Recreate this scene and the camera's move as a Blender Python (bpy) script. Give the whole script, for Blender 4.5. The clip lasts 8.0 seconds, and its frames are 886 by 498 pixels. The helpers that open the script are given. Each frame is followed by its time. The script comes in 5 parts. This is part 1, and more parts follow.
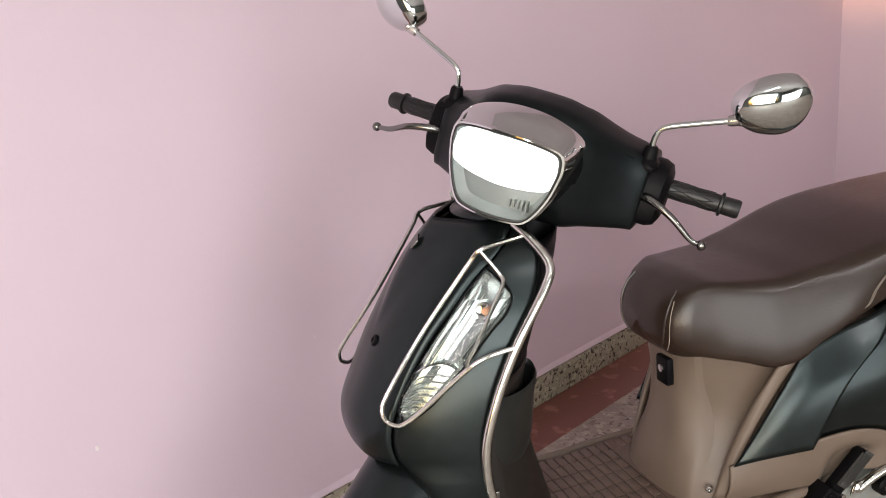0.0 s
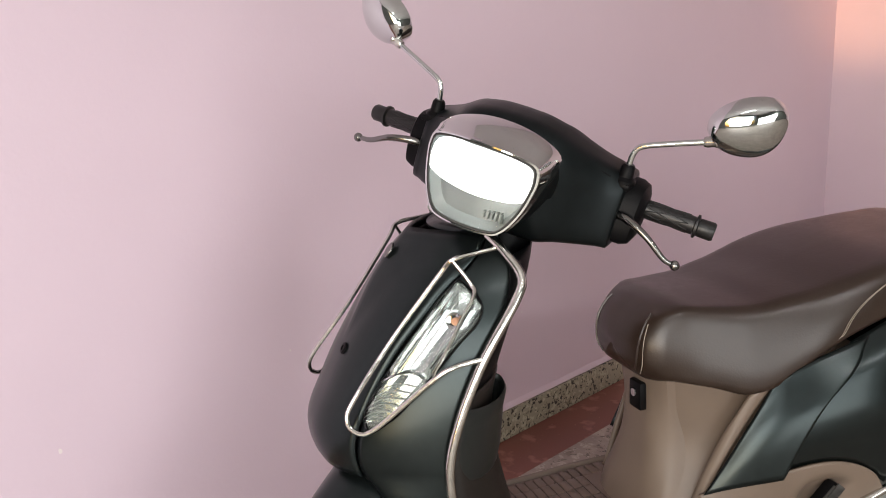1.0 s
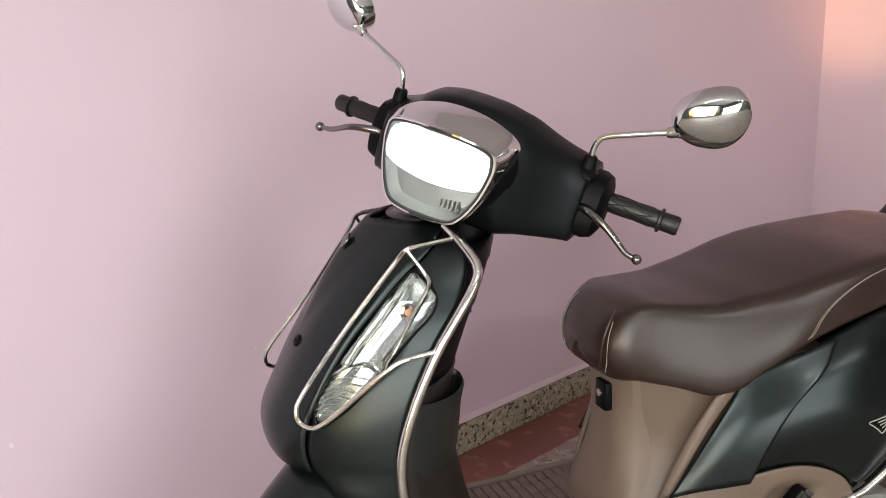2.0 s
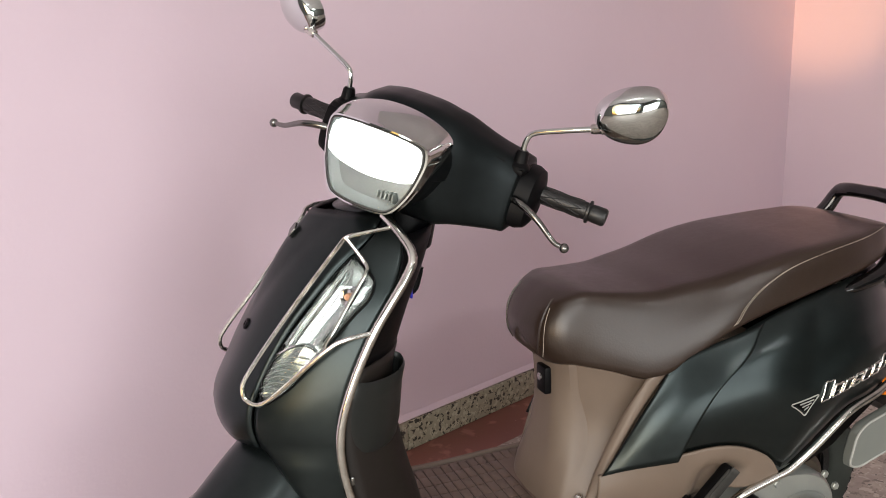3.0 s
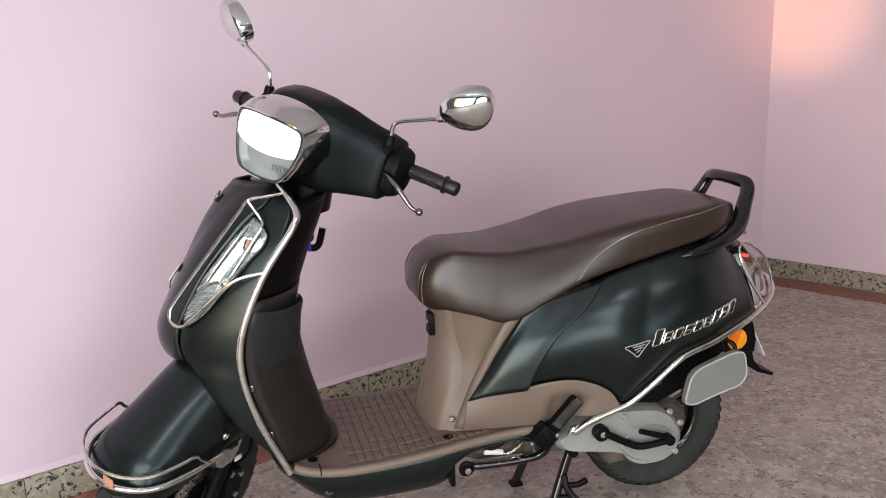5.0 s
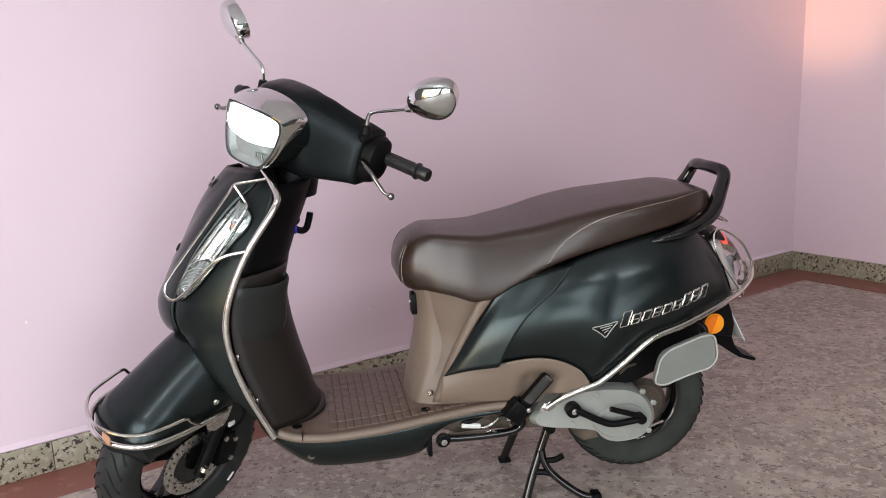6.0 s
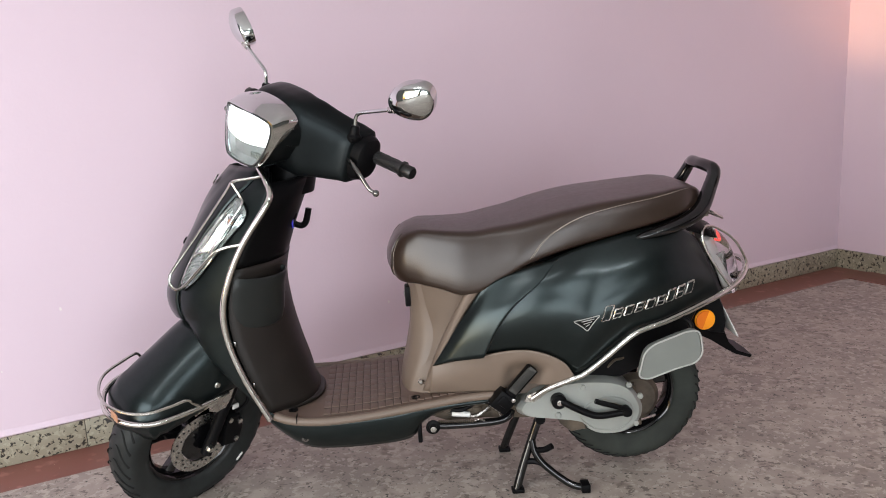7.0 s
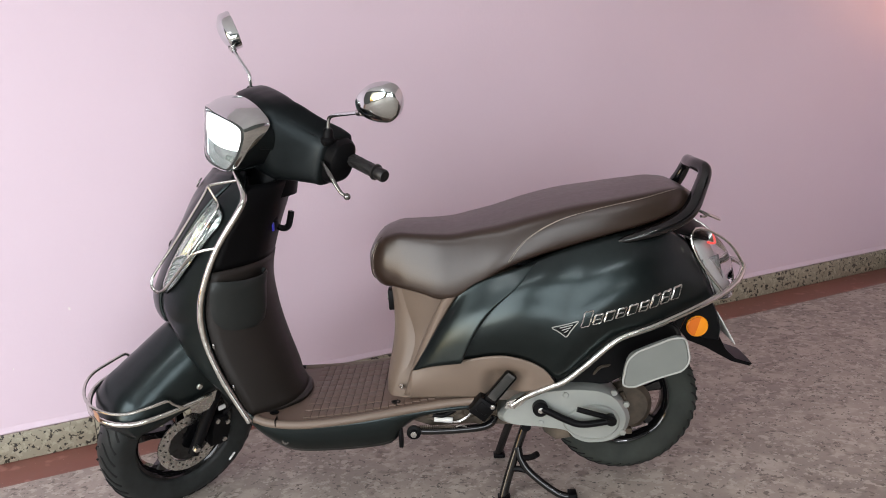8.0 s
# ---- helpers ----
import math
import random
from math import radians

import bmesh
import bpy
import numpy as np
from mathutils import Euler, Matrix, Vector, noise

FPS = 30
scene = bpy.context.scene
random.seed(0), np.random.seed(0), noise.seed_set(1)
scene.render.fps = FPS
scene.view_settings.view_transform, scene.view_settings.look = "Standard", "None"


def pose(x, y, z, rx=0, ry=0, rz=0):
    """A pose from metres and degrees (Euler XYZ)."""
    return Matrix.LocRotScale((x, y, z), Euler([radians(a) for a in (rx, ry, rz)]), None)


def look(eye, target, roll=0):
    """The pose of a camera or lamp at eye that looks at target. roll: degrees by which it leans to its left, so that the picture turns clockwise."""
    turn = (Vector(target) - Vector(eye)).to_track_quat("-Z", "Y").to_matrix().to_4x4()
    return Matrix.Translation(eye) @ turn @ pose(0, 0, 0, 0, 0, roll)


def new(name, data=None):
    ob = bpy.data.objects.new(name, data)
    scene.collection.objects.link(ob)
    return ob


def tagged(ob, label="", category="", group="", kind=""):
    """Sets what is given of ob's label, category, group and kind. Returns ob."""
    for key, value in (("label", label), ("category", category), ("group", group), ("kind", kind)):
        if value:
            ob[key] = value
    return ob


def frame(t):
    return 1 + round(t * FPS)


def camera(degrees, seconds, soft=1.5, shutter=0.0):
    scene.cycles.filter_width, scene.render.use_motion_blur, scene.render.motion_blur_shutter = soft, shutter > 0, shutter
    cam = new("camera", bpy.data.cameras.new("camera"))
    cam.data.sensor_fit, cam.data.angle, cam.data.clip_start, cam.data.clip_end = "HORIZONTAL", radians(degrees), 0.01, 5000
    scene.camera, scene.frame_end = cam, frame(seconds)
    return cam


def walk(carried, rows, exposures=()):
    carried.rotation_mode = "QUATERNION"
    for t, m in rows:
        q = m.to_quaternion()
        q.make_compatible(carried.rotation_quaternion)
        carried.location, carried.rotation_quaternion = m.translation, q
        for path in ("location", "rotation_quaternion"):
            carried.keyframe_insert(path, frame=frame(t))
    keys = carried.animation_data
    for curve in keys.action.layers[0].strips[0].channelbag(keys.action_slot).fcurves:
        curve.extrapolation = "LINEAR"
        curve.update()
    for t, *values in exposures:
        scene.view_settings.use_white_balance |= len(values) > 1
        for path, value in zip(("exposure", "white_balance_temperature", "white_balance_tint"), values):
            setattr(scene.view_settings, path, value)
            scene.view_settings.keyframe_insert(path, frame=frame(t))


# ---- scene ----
cam = camera(55.1, 8.0, 0.95)
PATH = [
    (0, -0.3267, -1.4069, 1.3512, 73.783, 4.954, -19.947),
    (0.5, -0.3231, -1.4199, 1.3231, 75.227, 3.330, -19.892),
    (1, -0.2989, -1.4257, 1.3020, 76.334, 2.486, -19.686),
    (2.5, -0.1934, -1.4192, 1.2455, 77.211, 1.444, -19.793),
    (3, -0.1627, -1.5435, 1.2515, 77.233, 1.362, -19.841),
    (3.5, -0.1169, -1.6855, 1.2485, 77.478, 1.348, -19.709),
    (4, -0.0693, -1.8089, 1.2309, 77.489, 1.251, -19.120),
    (5.5, 0.2154, -2.1804, 1.2580, 77.386, 1.714, -12.104),
    (6, 0.3171, -2.2577, 1.2350, 77.398, 2.024, -9.821),
    (6.5, 0.4314, -2.3478, 1.2234, 77.386, 2.447, -7.022),
    (7, 0.5480, -2.3774, 1.2431, 77.311, 2.802, -4.466),
    (7.5, 0.7078, -2.3744, 1.2361, 77.311, 3.432, -1.625),
    (8, 0.8167, -2.3479, 1.2391, 77.339, 3.894, 0.668),
]
walk(cam, [(t, pose(*row)) for t, *row in PATH], [(0, -0.16, 6500, 10), (2.5, -0.16, 6520, 9.5), (4, -0.06, 6380, 8.5), (5.5, 0.0, 6120, 9), (8, -0.02, 6080, 8.5)])

# ---- room plan: the corner, the long wall's heading, sizes ----
CX, CY, HEAD = 3.047, 2.064, 24.7
LONG, DEEP, HIGH = 6.5, 5.6, 2.9
ROOM = pose(CX, CY, 0, 0, 0, HEAD)  # x along the long wall (room lies at x < 0), y outwards


def room_point(x, y, z):
    return ROOM @ Vector((x, y, z))


# ---- light ----
world = bpy.data.worlds.new("world")
scene.world = world
world.use_nodes = True
sky = world.node_tree.nodes.new("ShaderNodeTexSky")
sky.sky_type = "NISHITA"
sky.sun_disc = False
sunward = ROOM.to_3x3() @ Vector((-0.95, -0.2, 0.1))
sky.sun_elevation = radians(12)
sky.sun_rotation = math.atan2(sunward.x, sunward.y)
world.node_tree.links.new(sky.outputs["Color"], world.node_tree.nodes["Background"].inputs["Color"])
world.node_tree.nodes["Background"].inputs["Strength"].default_value = 0.08


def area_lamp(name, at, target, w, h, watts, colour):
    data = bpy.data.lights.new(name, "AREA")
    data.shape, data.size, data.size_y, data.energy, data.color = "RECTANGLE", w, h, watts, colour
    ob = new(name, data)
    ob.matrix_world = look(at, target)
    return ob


# daylight in the gate at the room's far end, a ceiling tube, added lamps
# added area lamp in an unseen south opening, fills the long wall
area_lamp("south_fill", room_point(-4.8, -DEEP + 0.1, 1.0), room_point(-3.4, 0, 0.5), 2.9, 1.9, 90, (1.0, 0.99, 0.985))
area_lamp("gate_daylight", room_point(-LONG + 0.1, -2.7, 1.3), room_point(-3.4, -1.4, 0.2), 2.3, 1.9, 98, (1.0, 0.99, 0.985))
area_lamp("tube_and_fill_light", room_point(-4.9, -2.3, HIGH - 0.12), room_point(-4.9, -2.3, 0), 1.2, 0.06, 14, (1.0, 0.98, 0.96))
# the second strip is added fill for the wall behind the scooter
area_lamp("tube_and_fill_light", room_point(-3.2, -4.8, HIGH - 0.12), room_point(-3.2, -4.8, 0), 1.2, 0.06, 46, (1.0, 0.98, 0.96))
# warm spot added at the gate to put the glow beside the corner
beam = bpy.data.lights.new("warm_corner_spot", "SPOT")
beam.energy, beam.color, beam.spot_size, beam.spot_blend, beam.shadow_soft_size = 1100.0, (1.0, 0.5, 0.2), radians(7.8), 1.0, 0.03
new("warm_corner_spot", beam).matrix_world = look(room_point(-LONG + 0.15, -2.0, 2.2), room_point(0, -0.16, 1.46))


# ---- materials ----
def material(name, colour, rough=0.5, metal=0.0, spec=0.5, coat=0.0, coat_rough=0.1):
    mat = bpy.data.materials.new(name)
    mat.use_nodes = True
    b = mat.node_tree.nodes["Principled BSDF"]
    b.inputs["Base Color"].default_value = (*colour, 1)
    b.inputs["Roughness"].default_value = rough
    b.inputs["Metallic"].default_value = metal
    b.inputs["Specular IOR Level"].default_value = spec
    b.inputs["Coat Weight"].default_value = coat
    b.inputs["Coat Roughness"].default_value = coat_rough
    return mat


def nodes_of(mat):
    tree = mat.node_tree
    return tree.nodes, tree.links, tree.nodes["Principled BSDF"]


def noise_node(mat, scale, detail=4.0, rough=0.55, stretch=None):
    n, l, b = nodes_of(mat)
    co = n.new("ShaderNodeTexCoord")
    tex = n.new("ShaderNodeTexNoise")
    tex.inputs["Scale"].default_value, tex.inputs["Detail"].default_value = scale, detail
    tex.inputs["Roughness"].default_value = rough
    if stretch:
        mp = n.new("ShaderNodeMapping")
        mp.inputs["Scale"].default_value = stretch
        l.new(co.outputs["Object"], mp.inputs["Vector"])
        l.new(mp.outputs["Vector"], tex.inputs["Vector"])
    else:
        l.new(co.outputs["Object"], tex.inputs["Vector"])
    return tex


def ramp_node(mat, source, stops):
    n, l, b = nodes_of(mat)
    r = n.new("ShaderNodeValToRGB")
    els = r.color_ramp.elements
    while len(els) < len(stops):
        els.new(0.5)
    for e, (at, c) in zip(els, stops):
        e.position, e.color = at, (*c, 1)
    l.new(source, r.inputs["Fac"])
    return r


def bump(mat, source, strength, distance):
    n, l, b = nodes_of(mat)
    bp = n.new("ShaderNodeBump")
    bp.inputs["Strength"].default_value, bp.inputs["Distance"].default_value = strength, distance
    l.new(source, bp.inputs["Height"])
    if b.inputs["Normal"].links:
        l.new(b.inputs["Normal"].links[0].from_socket, bp.inputs["Normal"])
    l.new(bp.outputs["Normal"], b.inputs["Normal"])


def vary(mat, colour, scale, amount, rough=None, detail=4.0):
    """Mottle the base colour, and the roughness between two values, with one noise."""
    n, l, b = nodes_of(mat)
    tex = noise_node(mat, scale, detail)
    lo, hi = [c * (1 - amount) for c in colour], [min(1, c * (1 + amount)) for c in colour]
    r = ramp_node(mat, tex.outputs["Fac"], [(0.3, lo), (0.7, hi)])
    l.new(r.outputs["Color"], b.inputs["Base Color"])
    if rough:
        m = n.new("ShaderNodeMapRange")
        m.inputs["From Min"].default_value, m.inputs["From Max"].default_value = 0.3, 0.7
        m.inputs["To Min"].default_value, m.inputs["To Max"].default_value = rough
        l.new(tex.outputs["Fac"], m.inputs["Value"])
        l.new(m.outputs["Result"], b.inputs["Roughness"])
    return tex


WALL_COLOUR = (0.72, 0.58, 0.66)
wall_paint = material("lilac_wall_paint", WALL_COLOUR, 0.55)
vary(wall_paint, WALL_COLOUR, 0.9, 0.03, (0.5, 0.62))
bump(wall_paint, noise_node(wall_paint, 90, 5).outputs["Fac"], 0.12, 0.004)
bump(wall_paint, noise_node(wall_paint, 3.5, 3).outputs["Fac"], 0.1, 0.02)
ceiling_paint = material("white_ceiling_paint", (0.66, 0.64, 0.63), 0.7)
vary(ceiling_paint, (0.66, 0.64, 0.63), 1.5, 0.06)
# tone for the unseen walls, picked dark to deepen reflections in the panels
unseen_dark = material("unseen_dark_wall", (0.15, 0.165, 0.15), 0.7)
vary(unseen_dark, (0.15, 0.165, 0.15), 2, 0.15)

PAINT = (0.027, 0.0352, 0.0355)
paint = material("dark_green_satin_paint", PAINT, 0.34, 0.85, 0.3, 0.12, 0.14)
vary(paint, PAINT, 40, 0.06, (0.28, 0.31))
cowl_paint = material("black_satin_plastic", (0.012, 0.0155, 0.0165), 0.36, 0.7, 0.25)
vary(cowl_paint, (0.012, 0.0155, 0.0165), 40, 0.1, (0.33, 0.4))
black_gloss = material("gloss_black_metal", (0.003, 0.003, 0.0035), 0.12, 0.0, 0.45, 0.3, 0.03)
black_plastic = material("black_plastic", (0.0035, 0.0035, 0.004), 0.42, 0.0, 0.1)
bump(black_plastic, noise_node(black_plastic, 700, 2).outputs["Fac"], 0.08, 0.001)
rubber = material("tyre_rubber", (0.014, 0.015, 0.015), 0.7, 0.0, 0.28)
vary(rubber, (0.021, 0.0235, 0.023), 30, 0.3, (0.4, 0.56))
dusty_rubber = material("dusty_tyre_rubber", (0.03, 0.034, 0.03), 0.8, 0.0, 0.3)
vary(dusty_rubber, (0.026, 0.03, 0.026), 14, 0.4, (0.7, 0.9))
grip_rubber = material("grip_rubber", (0.008, 0.008, 0.008), 0.4)
chrome = material("chrome", (0.66, 0.7, 0.69), 0.06, 1.0)
guard_steel = material("polished_guard_steel", (0.62, 0.62, 0.58), 0.17, 1.0)
vary(guard_steel, (0.62, 0.62, 0.58), 50, 0.1, (0.13, 0.22))
steel = material("brushed_steel", (0.62, 0.61, 0.58), 0.26, 1.0)
vary(steel, (0.6, 0.59, 0.56), 60, 0.12, (0.2, 0.34))
lever_metal = material("dark_polished_metal", (0.22, 0.22, 0.21), 0.18, 1.0)
BROWN = (0.0125, 0.0098, 0.008)
brown_plastic = material("dark_brown_plastic", BROWN, 0.5, 0.0, 0.4)
vary(brown_plastic, BROWN, 12, 0.08, (0.44, 0.55))
bump(brown_plastic, noise_node(brown_plastic, 900, 2).outputs["Fac"], 0.12, 0.001)
BEIGE = (0.152, 0.115, 0.088)
beige_plastic = material("brown_beige_plastic", BEIGE, 0.48)
vary(beige_plastic, BEIGE, 9, 0.06, (0.42, 0.54))
bump(beige_plastic, noise_node(beige_plastic, 900, 2).outputs["Fac"], 0.12, 0.001)
MAT = (0.118, 0.08, 0.06)
board_plastic = material("brown_floorboard_plastic", MAT, 0.5)
vary(board_plastic, MAT, 14, 0.1, (0.42, 0.58))
bump(board_plastic, noise_node(board_plastic, 600, 2).outputs["Fac"], 0.15, 0.001)
LEATHER = (0.0262, 0.0165, 0.0118)
leather = material("brown_seat_vinyl", LEATHER, 0.3, 0.0, 0.5)
vary(leather, LEATHER, 60, 0.07, (0.275, 0.325))
bump(leather, noise_node(leather, 240, 1).outputs["Fac"], 0.15, 0.0012)
pocket_plastic = material("satin_charcoal_plastic", (0.02, 0.023, 0.022), 0.36, 0.3, 0.5)
lamp_silver = material("pale_silver_plastic", (0.42, 0.42, 0.41), 0.3, 0.3)
thread = material("pale_thread", (0.33, 0.29, 0.24), 0.7)
SILVER = (0.32, 0.338, 0.315)
engine_silver = material("silver_engine_paint", SILVER, 0.42, 0.45)
vary(engine_silver, SILVER, 12, 0.08, (0.36, 0.5))
grime = material("oily_engine_metal", (0.09, 0.075, 0.06), 0.6, 0.5)
vary(grime, (0.1, 0.08, 0.06), 25, 0.5, (0.45, 0.75))
GREY = (0.155, 0.168, 0.156)
grey_plastic = material("grey_plastic", GREY, 0.5)
vary(grey_plastic, GREY, 10, 0.06, (0.45, 0.55))
grey_edge = material("worn_grey_edge", (0.34, 0.35, 0.33), 0.5)
amber = material("amber_reflector", (0.95, 0.33, 0.01), 0.25)
deep_amber = material("deep_amber_facet", (0.75, 0.17, 0.005), 0.25)
footpad_grey = material("worn_grey_rubber", (0.045, 0.045, 0.042), 0.55)
red_plastic = material("red_tail_plastic", (0.55, 0.015, 0.012), 0.15)
blue_plastic = material("blue_plastic", (0.03, 0.03, 0.5), 0.4)
faded_amber = material("faded_amber_strip", (0.5, 0.27, 0.16), 0.3)
white_mark = material("white_mark", (0.75, 0.75, 0.72), 0.5)
reflector = material("silvered_reflector", (0.36, 0.4, 0.39), 0.3, 0.8)
vary(reflector, (0.34, 0.385, 0.375), 30, 0.12, (0.17, 0.25))
groove_black = material("tread_groove", (0.004, 0.004, 0.004), 0.9)
mirror_glass = material("mirror_glass", (0.9, 0.9, 0.9), 0.01, 1.0)


def glass_material(name, colour, rough):
    mat = material(name, colour, rough)
    b = nodes_of(mat)[2]
    b.inputs["Transmission Weight"].default_value = 1.0
    b.inputs["IOR"].default_value = 1.12
    return mat


clear_lens = glass_material("clear_lens", (0.97, 0.98, 0.97), 0.03)
lamp_white = material("glowing_lamp_housing", (0.17, 0.185, 0.18), 0.3, 0.2)
nodes_of(lamp_white)[2].inputs["Emission Color"].default_value = (0.92, 0.95, 0.9, 1)
nodes_of(lamp_white)[2].inputs["Emission Strength"].default_value = 0.01
lamp_glow = material("lit_headlamp", (1, 1, 1), 0.3)
nodes_of(lamp_glow)[2].inputs["Emission Color"].default_value = (0.94, 1.0, 1.0, 1)
nodes_of(lamp_glow)[2].inputs["Emission Strength"].default_value = 2.2
glow = ramp_node(lamp_glow, noise_node(lamp_glow, 22, 2).outputs["Fac"], [(0.3, (0.5, 0.56, 0.56)), (0.55, (0.94, 1.0, 1.0))])
lamp_glow.node_tree.links.new(glow.outputs["Color"], nodes_of(lamp_glow)[2].inputs["Emission Color"])
tail_glow = material("lit_tail_lamp", (0.8, 0.05, 0.04), 0.3)
nodes_of(tail_glow)[2].inputs["Emission Color"].default_value = (1.0, 0.08, 0.06, 1)
nodes_of(tail_glow)[2].inputs["Emission Strength"].default_value = 0.8


# ---- mesh helpers ----
def place(name, verts, faces, mat, parent=None, label="", smooth=True, angle=38, m=None, category="", kind="", group=""):
    """One mesh object out of vertices and faces."""
    me = bpy.data.meshes.new(name)
    if m is not None:
        verts = [m @ Vector(v) for v in verts]
    me.from_pydata([tuple(v) for v in verts], [], faces)
    bm = bmesh.new()
    bm.from_mesh(me)
    bmesh.ops.remove_doubles(bm, verts=bm.verts, dist=1e-6)
    bmesh.ops.recalc_face_normals(bm, faces=bm.faces)
    bm.to_mesh(me)
    bm.free()
    me.materials.append(mat)
    if smooth:
        me.polygons.foreach_set("use_smooth", [True] * len(me.polygons))
        me.set_sharp_from_angle(angle=radians(angle))
    ob = new(name, me)
    if parent:
        ob.parent = parent
    return tagged(ob, label, category, group, kind)


def spline(keys, n, closed=False):
    """n points on a smooth curve through the keys, evenly by length."""
    k = [np.array(p, float) for p in keys]
    ext = [k[-1], *k, k[0], k[1]] if closed else [2 * k[0] - k[1], *k, 2 * k[-1] - k[-2]]
    pts = []
    for i in range(1, len(ext) - 2):
        p0, p1, p2, p3 = ext[i - 1 : i + 3]
        for s in np.linspace(0, 1, 24, endpoint=False):
            pts.append(0.5 * (2 * p1 + (p2 - p0) * s + (2 * p0 - 5 * p1 + 4 * p2 - p3) * s * s + (3 * p1 - p0 - 3 * p2 + p3) * s**3))
    pts.append(ext[-2])
    pts = np.array(pts)
    along = np.r_[0, np.cumsum(np.linalg.norm(np.diff(pts, axis=0), axis=1))]
    at = np.linspace(0, along[-1], n + 1)[:-1] if closed else np.linspace(0, along[-1], n)
    return np.stack([np.interp(at, along, c) for c in pts.T], 1)


def table(keys, at):
    """Values of smooth curves over the first column of the keys."""
    k = np.array(keys, float)
    out = []
    slopes = np.gradient(k[:, 1:], k[:, 0], axis=0)
    for x in np.atleast_1d(at):
        x = min(max(x, k[0, 0]), k[-1, 0])
        i = min(int(np.searchsorted(k[:, 0], x, side="right")) - 1, len(k) - 2)
        h = k[i + 1, 0] - k[i, 0]
        s = (x - k[i, 0]) / h
        a, b = k[i, 1:], k[i + 1, 1:]
        out.append((2 * s**3 - 3 * s * s + 1) * a + (s**3 - 2 * s * s + s) * h * slopes[i] + (3 * s * s - 2 * s**3) * b + (s**3 - s * s) * h * slopes[i + 1])
    return np.array(out)


def skin(rings, closed=True, caps=True):
    """Faces over rings of equal length."""
    n, faces = len(rings[0]), []
    for a in range(len(rings) - 1):
        for b in range(n if closed else n - 1):
            c = (b + 1) % n
            faces.append((a * n + b, a * n + c, (a + 1) * n + c, (a + 1) * n + b))
    if caps and closed:
        faces.append(tuple(range(n))[::-1])
        faces.append(tuple((len(rings) - 1) * n + i for i in range(n)))
    return [tuple(p) for r in rings for p in r], faces


def tube_data(keys, r, sides=10, steps=None, closed=False, smooth=True, taper=None, flat=1.0):
    steps = steps or max(6, 7 * (len(keys) - 1))
    pts = spline(keys, steps, closed) if smooth else np.array(keys, float)
    n = len(pts)
    tang = np.array([pts[(i + 1) % n if closed else min(i + 1, n - 1)] - pts[i - 1 if closed else max(i - 1, 0)] for i in range(n)])
    tang /= np.linalg.norm(tang, axis=1)[:, None] + 1e-12
    up = np.array((0, 0, 1.0)) if abs(tang[0][2]) < 0.9 else np.array((1.0, 0, 0))
    rings = []
    for i in range(n):
        side = np.cross(tang[i], up)
        side /= np.linalg.norm(side) + 1e-12
        up = np.cross(side, tang[i])
        rr = r if taper is None else r * float(np.interp(i / (n - 1), *taper))
        rings.append([pts[i] + rr * (math.cos(a) * side + flat * math.sin(a) * up) for a in np.linspace(0, 2 * math.pi, sides, endpoint=False)])
    if closed:
        rings.append(rings[0])
    return skin(rings, caps=not closed)


def tube(name, keys, r, mat, parent, label="", m=None, **kw):
    v, f = tube_data(keys, r, **kw)
    return place(name, v, f, mat, parent, label, m=m)


def lathe_data(profile, centre, axis, sides=32):
    """profile: (radius, along) pairs; axis: a direction."""
    q = Vector((0, 0, 1)).rotation_difference(Vector(axis)).to_matrix()
    rings = [[Vector(centre) + q @ Vector((max(r, 1e-5) * math.cos(a), max(r, 1e-5) * math.sin(a), h)) for a in np.linspace(0, 2 * math.pi, sides, endpoint=False)] for r, h in profile]
    return skin(rings)


def lathe(name, profile, centre, axis, mat, parent, label="", sides=32, m=None, **kw):
    v, f = lathe_data(profile, centre, axis, sides)
    return place(name, v, f, mat, parent, label, m=m, **kw)


def merged(*many):
    v, f = [], []
    for a, b in many:
        f += [tuple(i + len(v) for i in face) for face in b]
        v += list(a)
    return v, f


def slab_data(outline, y0, y1, plane="xz", bevel=0.004, inset=None):
    """A plate with rounded rims: an outline in a plane, pushed between two offsets."""
    o = np.array(outline, float)
    c = o.mean(0)
    size = max(np.ptp(o, axis=0)) or 1
    k = 1 - 2 * bevel / size
    def lift(p, h):
        return (p[0], h, p[1]) if plane == "xz" else (p[0], p[1], h) if plane == "xy" else (h, p[0], p[1])
    s = 1 if y1 > y0 else -1
    rings = [[lift(c + (p - c) * k, y0) for p in o], [lift(p, y0 + s * bevel) for p in o], [lift(p, y1 - s * bevel) for p in o], [lift(c + (p - c) * k, y1) for p in o]]
    return skin(rings)


def slab(name, outline, y0, y1, mat, parent, label="", plane="xz", bevel=0.004, m=None, **kw):
    v, f = slab_data(outline, y0, y1, plane, bevel)
    return place(name, v, f, mat, parent, label, m=m, **kw)


def block_data(x0, x1, y0, y1, z0, z1, bevel=0.0):
    bm = bmesh.new()
    bmesh.ops.create_cube(bm, size=1)
    for v in bm.verts:
        v.co = ((x0 + x1) / 2 + v.co.x * (x1 - x0), (y0 + y1) / 2 + v.co.y * (y1 - y0), (z0 + z1) / 2 + v.co.z * (z1 - z0))
    if bevel:
        bmesh.ops.bevel(bm, geom=bm.edges[:], offset=bevel, segments=2, profile=0.5, affect="EDGES")
    bm.verts.index_update()
    out = [tuple(v.co) for v in bm.verts], [tuple(v.index for v in f.verts) for f in bm.faces]
    bm.free()
    return out


